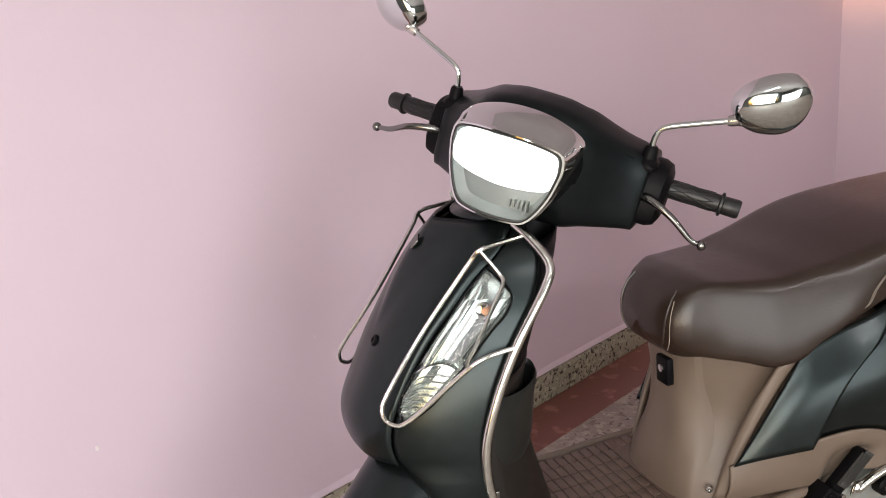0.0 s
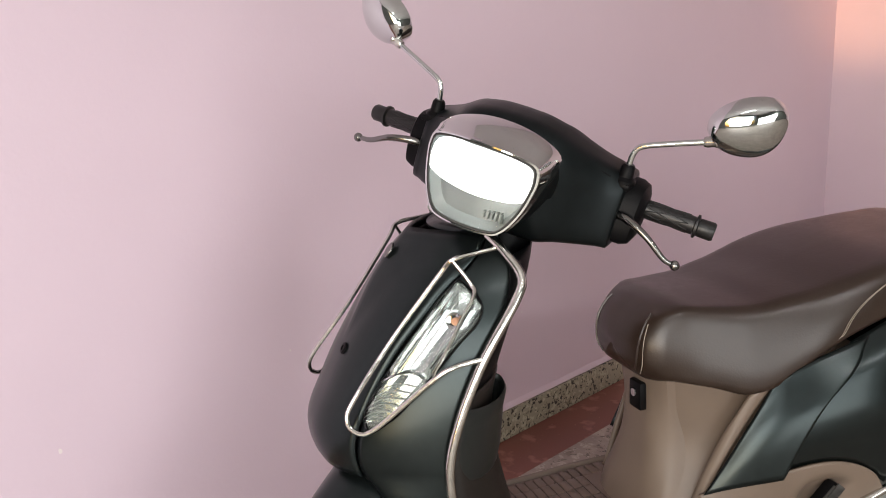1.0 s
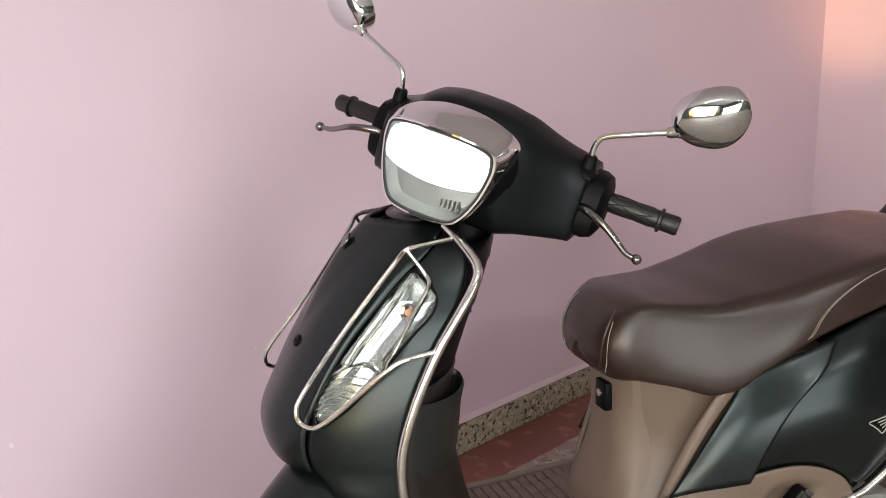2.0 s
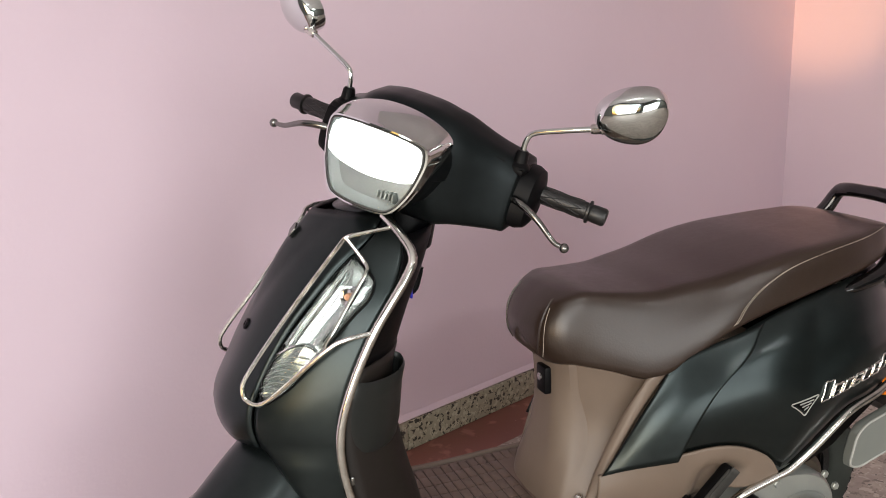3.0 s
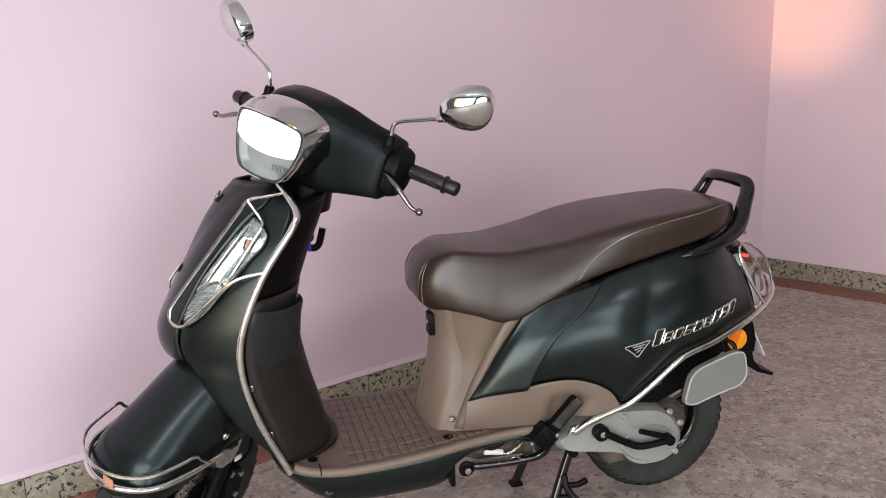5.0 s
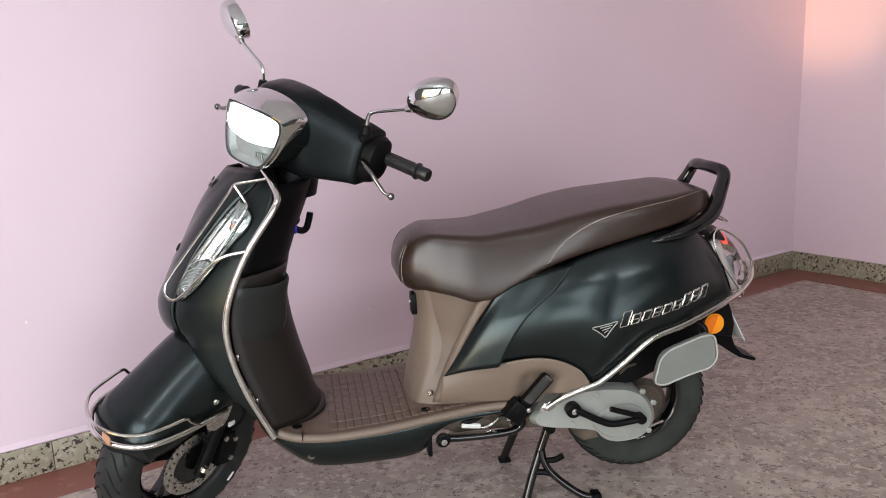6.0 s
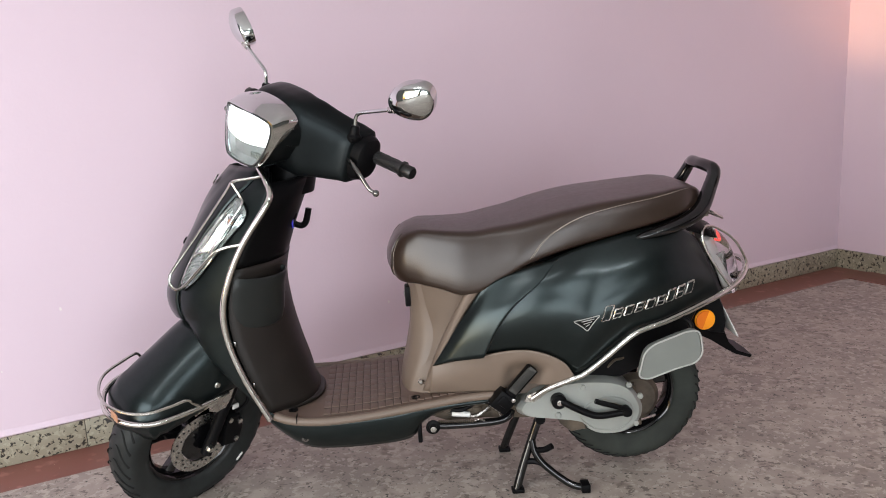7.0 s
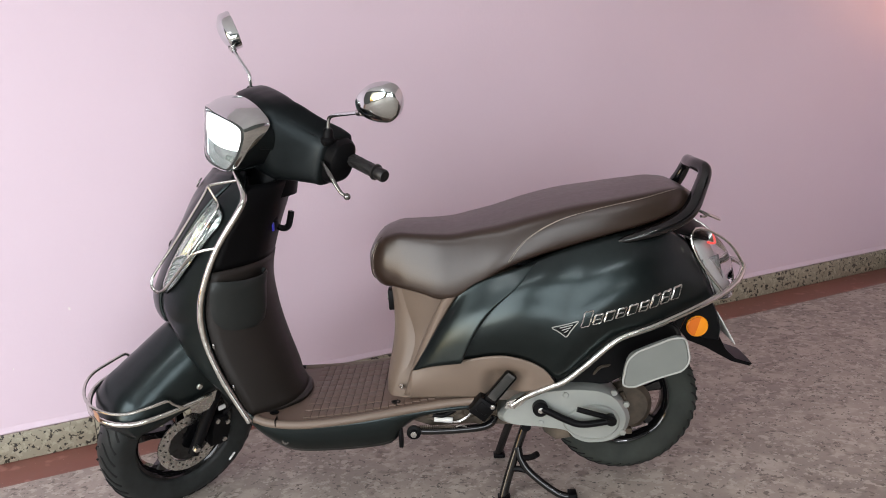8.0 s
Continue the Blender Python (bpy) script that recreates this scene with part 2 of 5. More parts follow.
def block(name, x0, x1, y0, y1, z0, z1, mat, parent, label="", bevel=0.003, m=None, **kw):
    v, f = block_data(x0, x1, y0, y1, z0, z1, bevel)
    return place(name, v, f, mat, parent, label, m=m, **kw)


def coons(top, bottom, front, rear, nu=24, nv=14, bulge=None):
    """A patch between four smooth edges. top and bottom run front to rear, front and rear run top to bottom."""
    t, b, f, r = spline(top, nu), spline(bottom, nu), spline(front, nv), spline(rear, nv)
    rows = []
    for j in range(nv):
        v = j / (nv - 1)
        row = []
        for i in range(nu):
            u = i / (nu - 1)
            p = (1 - v) * t[i] + v * b[i] + (1 - u) * f[j] + u * r[j]
            p = p - ((1 - u) * (1 - v) * t[0] + u * (1 - v) * t[-1] + (1 - u) * v * b[0] + u * v * b[-1])
            if bulge:
                p = p + np.array(bulge(u, v))
            row.append(p)
        rows.append(row)
    return rows


def sheet(name, rows, thick, mat, parent, label="", m=None, offset=-1.0, **kw):
    """A curved panel of some thickness over a grid of points."""
    v, f = skin(rows, closed=False, caps=False)
    ob = place(name, v, f, mat, parent, label, m=m, **kw)
    mod = ob.modifiers.new("thickness", "SOLIDIFY")
    mod.thickness, mod.offset, mod.use_even_offset = thick, offset, False
    return ob


def mirrored(rows):
    return [[np.array((p[0], -p[1], p[2])) for p in row] for row in rows]


def flip(keys):
    return [(p[0], -p[1], *p[2:]) for p in keys]


def ring_xz(cx, cz, hx, hz, power, y, n=40):
    """A rounded-box outline at the width y."""
    out = []
    for a in np.linspace(0, 2 * math.pi, n, endpoint=False):
        c, s = math.cos(a), math.sin(a)
        out.append((cx + hx * math.copysign(abs(c) ** (2 / power), c), y, cz + hz * math.copysign(abs(s) ** (2 / power), s)))
    return out


def screw(name, at, axis, parent, r=0.006, mat=None, m=None):
    prof = [(r * 0.75, -0.004), (r, -0.002), (r, 0.001), (r * 0.8, 0.003), (r * 0.45, 0.0032), (r * 0.4, 0.0012), (0, 0.0012)]
    return lathe(name, prof, at, axis, mat or steel, parent, sides=14, m=m)



# ---- the room ----
terrazzo = material("grey_mosaic_floor", (0.4, 0.36, 0.35), 0.32)


def speckle(mat, base, chips, scale, rough, patch=1.3, depth=0.13):
    """Stone chips of several sizes in a cement ground."""
    n, l, b = nodes_of(mat)
    co = n.new("ShaderNodeTexCoord")
    col = None
    big = noise_node(mat, patch, 6, 0.6)
    ground = ramp_node(mat, big.outputs["Fac"], [(0.32, [c * (1 - depth) for c in base]), (0.68, [min(1, c * (1 + depth)) for c in base])])
    col = ground.outputs["Color"]
    for colour, size, least, soft in chips:
        warp = noise_node(mat, scale * size * 0.8, 2)
        mixv = n.new("ShaderNodeVectorMath")
        mixv.operation = "MULTIPLY_ADD"
        mixv.inputs[1].default_value = (0.02 / size,) * 3
        l.new(warp.outputs["Color"], mixv.inputs[0])
        l.new(co.outputs["Object"], mixv.inputs[2])
        tex = n.new("ShaderNodeTexNoise")
        tex.inputs["Scale"].default_value, tex.inputs["Detail"].default_value, tex.inputs["Roughness"].default_value = scale * size, 2.5, 0.6
        l.new(mixv.outputs["Vector"], tex.inputs["Vector"])
        mask = n.new("ShaderNodeMapRange")
        mask.inputs["From Min"].default_value, mask.inputs["From Max"].default_value = least, least + soft
        l.new(tex.outputs["Fac"], mask.inputs["Value"])
        mix = n.new("ShaderNodeMix")
        mix.data_type = "RGBA"
        l.new(mask.outputs["Result"], mix.inputs["Factor"])
        l.new(col, mix.inputs["A"])
        mix.inputs["B"].default_value = (*colour, 1)
        col = mix.outputs["Result"]
    l.new(col, b.inputs["Base Color"])
    m = n.new("ShaderNodeMapRange")
    m.inputs["To Min"].default_value, m.inputs["To Max"].default_value = rough
    l.new(big.outputs["Fac"], m.inputs["Value"])
    l.new(m.outputs["Result"], b.inputs["Roughness"])


speckle(terrazzo, (0.32, 0.275, 0.235), [((0.42, 0.37, 0.315), 0.3, 0.5, 0.14), ((0.23, 0.19, 0.16), 0.45, 0.56, 0.12), ((0.45, 0.405, 0.35), 1.0, 0.55, 0.06), ((0.17, 0.145, 0.12), 1.3, 0.6, 0.05), ((0.06, 0.052, 0.045), 1.9, 0.66, 0.04), ((0.5, 0.46, 0.41), 2.4, 0.66, 0.04)], 36, (0.45, 0.65), 2.6, 0.2)
red_floor = material("red_oxide_cement", (0.3, 0.1, 0.075), 0.3)
speckle(red_floor, (0.21, 0.078, 0.058), [((0.34, 0.15, 0.12), 1.0, 0.58, 0.1), ((0.5, 0.33, 0.28), 5.0, 0.72, 0.02)], 14, (0.25, 0.42))
skirt_stone = material("chipped_mosaic_skirting", (0.42, 0.4, 0.33), 0.4)
speckle(skirt_stone, (0.3, 0.275, 0.205), [((0.4, 0.37, 0.28), 1.0, 0.54, 0.05), ((0.15, 0.125, 0.08), 1.2, 0.56, 0.03), ((0.025, 0.022, 0.018), 1.2, 0.59, 0.02)], 52, (0.35, 0.5))

joint_cement = material("dark_joint_cement", (0.1, 0.09, 0.07), 0.8)
chip_white = material("pale_plaster", (0.8, 0.72, 0.72), 0.7)
CHIPS = [(-3.95, 0.495, 0.004), (-2.76, 0.3, 0.0035), (-3.36, 0.55, 0.002), (-2.45, 0.42, 0.002), (-4.15, 0.32, 0.002)]
BAND, SKIRT, THICK = 0.205, 0.1, 0.015
W = 0.2


def shell(name, x0, x1, y0, y1, z0, z1, mat, label, category):
    v, f = block_data(x0, x1, y0, y1, z0, z1)
    return place(name, v, f, mat, None, label, False, m=ROOM, category=category, kind="structure")


shell("floor", -LONG - 2, 3.5, -DEEP - 2, -BAND, -0.12, 0, terrazzo, "grey mosaic floor with dark and pale stone chips", "floor")
shell("floor_border", -LONG - 2, 3.5, -BAND, W, -0.12, 0.0, red_floor, "red cement border strip along the wall", "floor")
shell("wall_north", -LONG, W, 0, W, 0, HIGH, wall_paint, "lilac painted plaster wall behind the scooter", "wall")


def tilted(x0, x1, y0, y1):
    """Corner points of the short wall's strip, which leans away from square."""
    k = math.tan(radians(SKEW))
    return [(x0 - k * y0, y0), (x1 - k * y0, y0), (x1 - k * y1, y1), (x0 - k * y1, y1)]


SKEW = 6.0
for name, x0, x1, y0, y1, z0, z1, mat, label, cat in (
    ("wall_east", 0.0, W, 0.0, -DEEP, 0, HIGH, wall_paint, "lilac painted plaster wall meeting the corner", "wall"),
    ("skirting_east", -THICK, 0.001, -THICK, -DEEP, 0, SKIRT, skirt_stone, "greenish chipped mosaic skirting along the wall", "skirting"),
    ("floor_border_east", -BAND, 0.0, -BAND, -DEEP, -0.1, 0.004, red_floor, "red cement border strip along the short wall", "floor"),
):
    q = tilted(x0, x1, y0, y1)
    place(name, [(*p, z0) for p in q] + [(*p, z1) for p in q], [(0, 1, 2, 3), (4, 5, 6, 7), (0, 1, 5, 4), (1, 2, 6, 5), (2, 3, 7, 6), (3, 0, 4, 7)], mat, None, label, False, m=ROOM, category=cat, kind="structure")
skirting = shell("skirting_north", -LONG, 0, -THICK + 0.004, 0.001, 0, SKIRT - 0.003, joint_cement, "greenish chipped mosaic skirting along the wall", "skirting")
cut = [-LONG, -5.13, -3.93, -2.73, -1.53, -0.0]
for a, b in zip(cut, cut[1:]):
    v, f = block_data(a + 0.0015, b - 0.0015, -THICK, 0.0005, 0.001, SKIRT, 0.002)
    place("skirting_slab", v, f, skirt_stone, skirting, "", m=ROOM)
# the wall paint ends in an uneven lip just above the skirting
lip = []
for k in range(int(LONG / 0.025) + 1):
    x = -LONG + k * 0.025
    lip.append([(x, -0.001, SKIRT + 0.022 + 0.002 * noise.noise((x * 9, 0, 0))), (x, -0.005 - 0.002 * noise.noise((x * 6, 3, 0)), SKIRT + 0.012), (x, -0.008, SKIRT + 0.004 - 0.002 * noise.noise((x * 14, 7, 0))), (x, -0.004, SKIRT - 0.001)])
v, f = skin(lip, closed=False, caps=False)
place("paint_lip", v, f, wall_paint, None, "lilac paint lip along the top of the skirting", m=ROOM, category="trim", kind="structure")
# small chips in the paint
for x, z, r in CHIPS:
    o = [(x + r * (1 + 0.4 * noise.noise((a, x, z))) * math.cos(a), -0.0012, z + 1.6 * r * (1 + 0.4 * noise.noise((a, z, x))) * math.sin(a)) for a in np.linspace(0, 6.1, 11)]
    v, f = skin([[(p[0], 0.0, p[2]) for p in o], o])
    tagged(place("paint_chip", v, f, chip_white, None, "small pale chip in the lilac paint", m=ROOM, category="paint chip"), kind="structure")
shell("ceiling", -LONG - W, 1.2, -DEEP - W, W, HIGH, HIGH + 0.15, ceiling_paint, "plain white ceiling", "ceiling")
# unseen west walls, added to close the room and keep reflections dark
shell("wall_west_pier", -LONG - W, -LONG, -1.2, W, 0, HIGH, unseen_dark, "plain unseen dark grey wall beside the gate", "wall")
shell("wall_west", -LONG - W, -LONG, -DEEP - W, -5.0, 0, HIGH, unseen_dark, "plain unseen dark grey wall beside the gate", "wall")
shell("wall_west_lintel", -LONG - W, -LONG, -5.0, -1.2, 2.7, HIGH, unseen_dark, "plain unseen dark grey lintel over the gate", "wall")
# the unseen wall behind the camera, with a wide opening added for the fill lamp
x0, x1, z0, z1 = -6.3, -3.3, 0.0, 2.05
shell("wall_south", x1, 1.2, -DEEP - W, -DEEP, 0, HIGH, unseen_dark, "plain unseen dark grey wall beside the added south opening", "wall")
shell("wall_south_pier", -LONG, x0, -DEEP - W, -DEEP, 0, HIGH, unseen_dark, "plain unseen dark grey pier beside the added south opening", "wall")
shell("wall_south_lintel", x0, x1, -DEEP - W, -DEEP, z1, HIGH, unseen_dark, "plain unseen dark grey lintel over the added south opening", "wall")


# ---- the scooter: x runs to its tail, its left side faces y < 0 ----
scooter = tagged(new("scooter"), "dark green motor scooter with brown seat and chrome guards", "scooter")
RAKE, LOCK = radians(24.5), radians(46)
AXLE = Vector((-0.07, 0, 0.232))
STEER_AT = Vector((-0.028, 0, 0.223))
STEER_AXIS = Vector((math.sin(RAKE), 0, math.cos(RAKE)))
STEER = Matrix.Translation(STEER_AT) @ Matrix.Rotation(LOCK, 4, STEER_AXIS) @ Matrix.Translation(-STEER_AT)

# -- front apron --
EDGE = [(0.30, 0.205, 0.185), (0.43, 0.155, 0.205), (0.53, 0.125, 0.21), (0.62, 0.118, 0.212), (0.70, 0.135, 0.212), (0.80, 0.18, 0.208), (0.89, 0.235, 0.195), (0.94, 0.25, 0.17), (0.985, 0.25, 0.12)]
NOSE = [(0.30, 0.1), (0.50, 0.0), (0.57, -0.048), (0.60, -0.066), (0.64, -0.072), (0.72, -0.039), (0.83, 0.024), (0.945, 0.111), (0.985, 0.155)]
SEAM = [(0.30, 0.6), (0.6, 0.6), (0.7, 0.6), (0.765, 0.62), (0.848, 0.68), (0.912, 0.76), (0.951, 0.86), (0.985, 0.95)]


def apron(u, z, proud=0.0):
    """A point of the apron's outside: u from -1 (left rim) to 1 (right rim)."""
    (xe, w), xc = table(EDGE, z)[0], table(NOSE, z)[0][0]
    x = xc + (xe - xc) * abs(u) ** 2.5
    rise = max(0.0, (z - 0.8) / 0.185)
    ridge = 0.022 * rise * max(0.0, 1 - abs(u) / (0.02 + 0.46 * rise))
    side = np.array((-0.75, 0.9 * u * abs(u), 0.25))
    return np.array((x - ridge, w * u, z)) + proud * side / np.linalg.norm(side)


rows = []
for z in np.linspace(0.585, 0.985, 30):
    s = table(SEAM, z)[0][0] - 0.012
    rows.append([apron(u, z, 0.003) for u in np.linspace(-s, s, 29)])
front_panel = sheet("front_panel", rows, 0.006, paint, scooter, "dark satin front apron panel")
LOWER = [(0.30, 0.215, 0.19), (0.38, 0.145, 0.19), (0.44, 0.09, 0.18), (0.50, 0.042, 0.162), (0.575, 0.0, 0.128)]
rows = []
for z in np.linspace(0.305, 0.985, 40):
    if z > 0.575:
        s = table(SEAM, z)[0][0]
        rows.append([apron(-u, z) for u in np.linspace(s, 1, 15)])
    else:
        (xi, yi), (xe, w) = table(LOWER, z)[0], table(EDGE, z)[0]
        rows.append([np.array((xi + (xe - xi) * k**1.15, -(yi + (w - yi) * k**0.6), z)) for k in np.linspace(0, 1, 15)])
left_rows = rows
for r in (left_rows, mirrored(left_rows)):
    sheet("apron_side_panel", r, 0.006, paint, scooter)
# filler behind the signal lamps and under the headset, dark
rows = [[apron(u, z, -0.014) for u in np.linspace(-0.99, 0.99, 31)] for z in np.linspace(0.6, 0.975, 14)]
sheet("apron_liner", rows, 0.004, black_plastic, scooter)
rows = [[np.array((0.17 + 0.115 * k + 4.5 * (1 - k) * y * y, y * (1 - 0.3 * k), 0.984 + 0.012 * k)) for y in np.linspace(-0.1, 0.1, 9)] for k in np.linspace(0, 1, 5)]
sheet("apron_top_cover", rows, 0.006, paint, scooter)

# -- inner leg shield, glove pocket, bag hook --
BACK = [(0.325, 0.328), (0.36, 0.31), (0.39, 0.304), (0.479, 0.28), (0.583, 0.259), (0.684, 0.254), (0.796, 0.286), (0.875, 0.318), (0.95, 0.35)]
def shield_rows(z0, z1, n, out=0.0):
    rows = []
    for z in np.linspace(z0, z1, n):
        (xe, w), xb = table(EDGE, z)[0], table(BACK, z)[0][0] + out
        rows.append([np.array((xb - (xb - xe - 0.004) * abs(u) ** 2.6, w * u * 0.985, z)) for u in np.linspace(-1, 1, 27)])
    return rows


inner_shield = sheet("inner_leg_shield", shield_rows(0.322, 0.735, 22), 0.005, brown_plastic, scooter, "dark brown inner leg shield", offset=1.0)
sheet("upper_inner_cover", shield_rows(0.733, 0.95, 12, 0.003), 0.005, black_plastic, scooter, "black upper cover of the leg shield", offset=1.0)
def shield_x(y, z):
    (xe, w), xb = table(EDGE, z)[0], table(BACK, z)[0][0]
    return xb - (xb - xe - 0.004) * min(1.0, abs(y) / (w * 0.985)) ** 2.6


rings = []
for z, d, hw in ((0.562, 0.0, 0.04), (0.58, 0.013, 0.053), (0.605, 0.022, 0.06), (0.64, 0.029, 0.064), (0.68, 0.033, 0.066), (0.707, 0.036, 0.067), (0.711, 0.034, 0.065), (0.702, 0.03, 0.061)):
    ring = []
    for a in np.linspace(0, math.pi, 23):
        y = -0.142 - hw * math.cos(a)
        zz = z - 0.014 * math.sin(a)
        ring.append((shield_x(y, zz) - 0.004 + d * math.sin(a) ** 0.5, y, zz))
    rings.append(ring)
sheet("glove_pocket", rings, 0.004, pocket_plastic, scooter, "dark satin open glove pocket", offset=0.0)
hook = tube("bag_hook", [(0.285, 0, 0.812), (0.308, 0, 0.802), (0.322, 0, 0.808), (0.33, 0, 0.83), (0.335, 0, 0.85)], 0.009, black_plastic, scooter, sides=8)
lathe("ignition_lock", [(0.0, 0), (0.014, 0.0), (0.015, 0.006), (0.012, 0.01), (0.0, 0.01)], (0.292, -0.06, 0.845), (0.8, -0.5, 0.3), black_plastic, scooter)
block("key_tag", 0.2915, 0.2972, -0.074, -0.058, 0.808, 0.838, blue_plastic, scooter, "small blue tag hanging from the lock")
for z in (0.413, 0.534):
    xe, w = table(EDGE, z)[0]
    block("guard_tab", xe + 0.004, xe + 0.012, -w - 0.003, -w + 0.002, z - 0.008, z + 0.008, lever_metal, scooter, bevel=0.002)
# neck between the headset and the shield
neck = [[(x + hx * math.cos(a), hy * math.sin(a), z) for a in np.linspace(0, 2 * math.pi, 28, endpoint=False)] for x, hx, hy, z in ((0.285, 0.07, 0.085, 0.9), (0.295, 0.07, 0.085, 0.945), (0.31, 0.064, 0.078, 0.985), (0.325, 0.06, 0.07, 1.03))]
v, f = skin(neck)
place("steering_neck", v, f, black_plastic, scooter)

# -- turn signal lamps in the apron --
INNER = [(0.672, 0.655), (0.69, 0.607), (0.717, 0.602), (0.771, 0.637), (0.829, 0.682), (0.887, 0.725), (0.915, 0.775)]
OUTER = [(0.672, 0.68), (0.7, 0.76), (0.74, 0.82), (0.78, 0.865), (0.82, 0.9), (0.858, 0.93), (0.878, 0.925), (0.9, 0.85), (0.915, 0.795)]


def leaf(a, b, proud):
    """A point within the lamp's outline: a runs up from its tip to its head, b across, from the inner rim to the outer."""
    z = 0.672 + 0.243 * a
    i, o = table(INNER, z)[0][0], table(OUTER, z)[0][0]
    return apron(LEFT * (i + (o - i) * b), z, proud)


for LEFT in (-1, 1):
    lens = [[leaf(a, b, 0.006 + 0.011 * math.sin(math.pi * b) ** 0.6 * math.sin(math.pi * min(1, a * 0.92 + 0.06))) for b in np.linspace(0, 1, 11)] for a in np.linspace(0, 1, 30)]
    bowl = [[leaf(a, 0.03 + 0.94 * b, 0.003 + 1.4 * d * (1 if j % 2 else -1) * (0.5 if a < 0.4 else 1)) for j, b in enumerate((0, 0.12, 0.3, 0.55, 0.8, 1))] for a, d in ((0.02, 0), (0.08, 0.002), (0.17, -0.002), (0.25, 0.0025), (0.33, -0.001), (0.4, 0.002), (0.42, -0.003), (0.55, -0.002), (0.7, -0.003), (0.82, -0.001), (0.86, 0.003), (0.93, -0.001), (0.985, 0.001))]
    lamp = sheet("turn_signal", bowl, 0.002, reflector, scooter, "silvered turn signal lamp under a clear lens", offset=0.0, angle=6)
    glass = sheet("lens", lens, 0.002, clear_lens, lamp, "clear lens", offset=0.0)
    glass.visible_shadow = False
    rim = [leaf(a, b, 0.004) for a, b in [(k, 0) for k in np.linspace(0, 1, 9)] + [(1, 0.5)] + [(k, 1) for k in np.linspace(1, 0, 9)] + [(0, 0.5)]]
    tube("rim", rim, 0.0022, black_plastic, lamp, sides=6, steps=90, closed=True)
    tube("divider", [leaf(0.34, 0.03, 0.007), leaf(0.4, 0.3, 0.009), leaf(0.42, 0.6, 0.009), leaf(0.37, 0.97, 0.007)], 0.0022, chrome, lamp, sides=6)
    tube("divider", [leaf(0.4, 0.3, 0.008), leaf(0.6, 0.3, 0.01), leaf(0.8, 0.28, 0.01), leaf(0.92, 0.35, 0.008)], 0.0018, chrome, lamp, sides=6)
    lathe("bulb_cup", [(0.013, 0.002), (0.015, 0.0035), (0.012, 0.001), (0.004, -0.003), (0, -0.003)], leaf(0.75, 0.62, 0.006), (-0.7, LEFT * 0.6, 0.3), chrome, lamp, sides=20)
    for k in range(6):
        a = 0.06 + 0.045 * k
        tube("lens_rib", [leaf(a, 0.12, 0.0075), leaf(a + 0.05, 0.45, 0.01), leaf(a + 0.045, 0.88, 0.0075)], 0.0009, grey_plastic, lamp, sides=5, steps=12)
    for b in (0.14, 0.22, 0.46, 0.86):
        tube("lens_rib", [leaf(0.45, b, 0.007), leaf(0.65, b * 0.96 + 0.02, 0.009), leaf(0.86, b * 0.9 + 0.05, 0.008)], 0.0008, grey_edge if b < 0.5 else black_plastic, lamp, sides=5, steps=12)
    at = leaf(0.75, 0.64, 0.009)
    lathe("bulb", [(0, -0.008), (0.0055, -0.005), (0.007, 0.0), (0.0055, 0.004), (0, 0.0055)], at, (-0.7, LEFT * 0.6, 0.3), faded_amber, lamp, "faded amber bulb", sides=16)

# -- chrome crash guard on each side of the apron --
for s in (-1, 1):
    def side(keys):
        return [(x, y, z) if s < 0 else (x - 0.012, -y - 0.016, z + 0.008) for x, y, z in keys]
    guard = tube("crash_guard", side([(0.228, -0.135, 0.985), (0.243, -0.165, 0.962), (0.258, -0.2, 0.925), (0.243, -0.214, 0.892), (0.178, -0.224, 0.8), (0.131, -0.226, 0.7), (0.112, -0.224, 0.62), (0.119, -0.222, 0.534), (0.152, -0.219, 0.43), (0.205, -0.217, 0.316)]), 0.0084, guard_steel, scooter, "chrome tube crash guard", sides=14, steps=70)
    tube("loop_rod", side([(0.238, -0.155, 0.966), (0.2, -0.155, 0.962), (0.159, -0.153, 0.955), (0.138, -0.142, 0.93), (0.052, -0.127, 0.822), (-0.022, -0.135, 0.73), (-0.035, -0.14, 0.702), (-0.026, -0.147, 0.682), (0.004, -0.162, 0.686), (0.096, -0.209, 0.775), (0.13, -0.22, 0.795), (0.176, -0.226, 0.803)]), 0.0042, guard_steel, guard, sides=8, steps=80)
    tube("strut_rod", side([(0.157, -0.154, 0.953), (0.18, -0.172, 0.915), (0.182, -0.182, 0.9), (0.16, -0.19, 0.87), (0.115, -0.207, 0.81), (0.1, -0.208, 0.79), (0.097, -0.208, 0.775)]), 0.0035, guard_steel, guard, sides=8, steps=40)
screw("apron_screw", apron(-0.115, 0.784, 0.004), (-0.85, 0, 0.5), scooter, 0.011, black_plastic)
# chrome emblem, a plain folded shape
at = apron(-0.06, 0.946, 0.0065)
v, f = slab_data([(-0.016, 0.002), (-0.004, 0.016), (0.004, 0.016), (0.016, 0.004), (0.016, -0.002), (0.004, -0.016), (-0.004, -0.016), (-0.016, -0.004)], 0, 0.004, "xy", 0.001)
place("emblem", [(p[0] * 0.6, p[1] * 0.9, p[2]) for p in v], f, lever_metal, scooter, "small chrome emblem", m=Matrix.Translation(at) @ Vector((-0.82, -0.12, 0.55)).to_track_quat("Z", "Y").to_matrix().to_4x4())

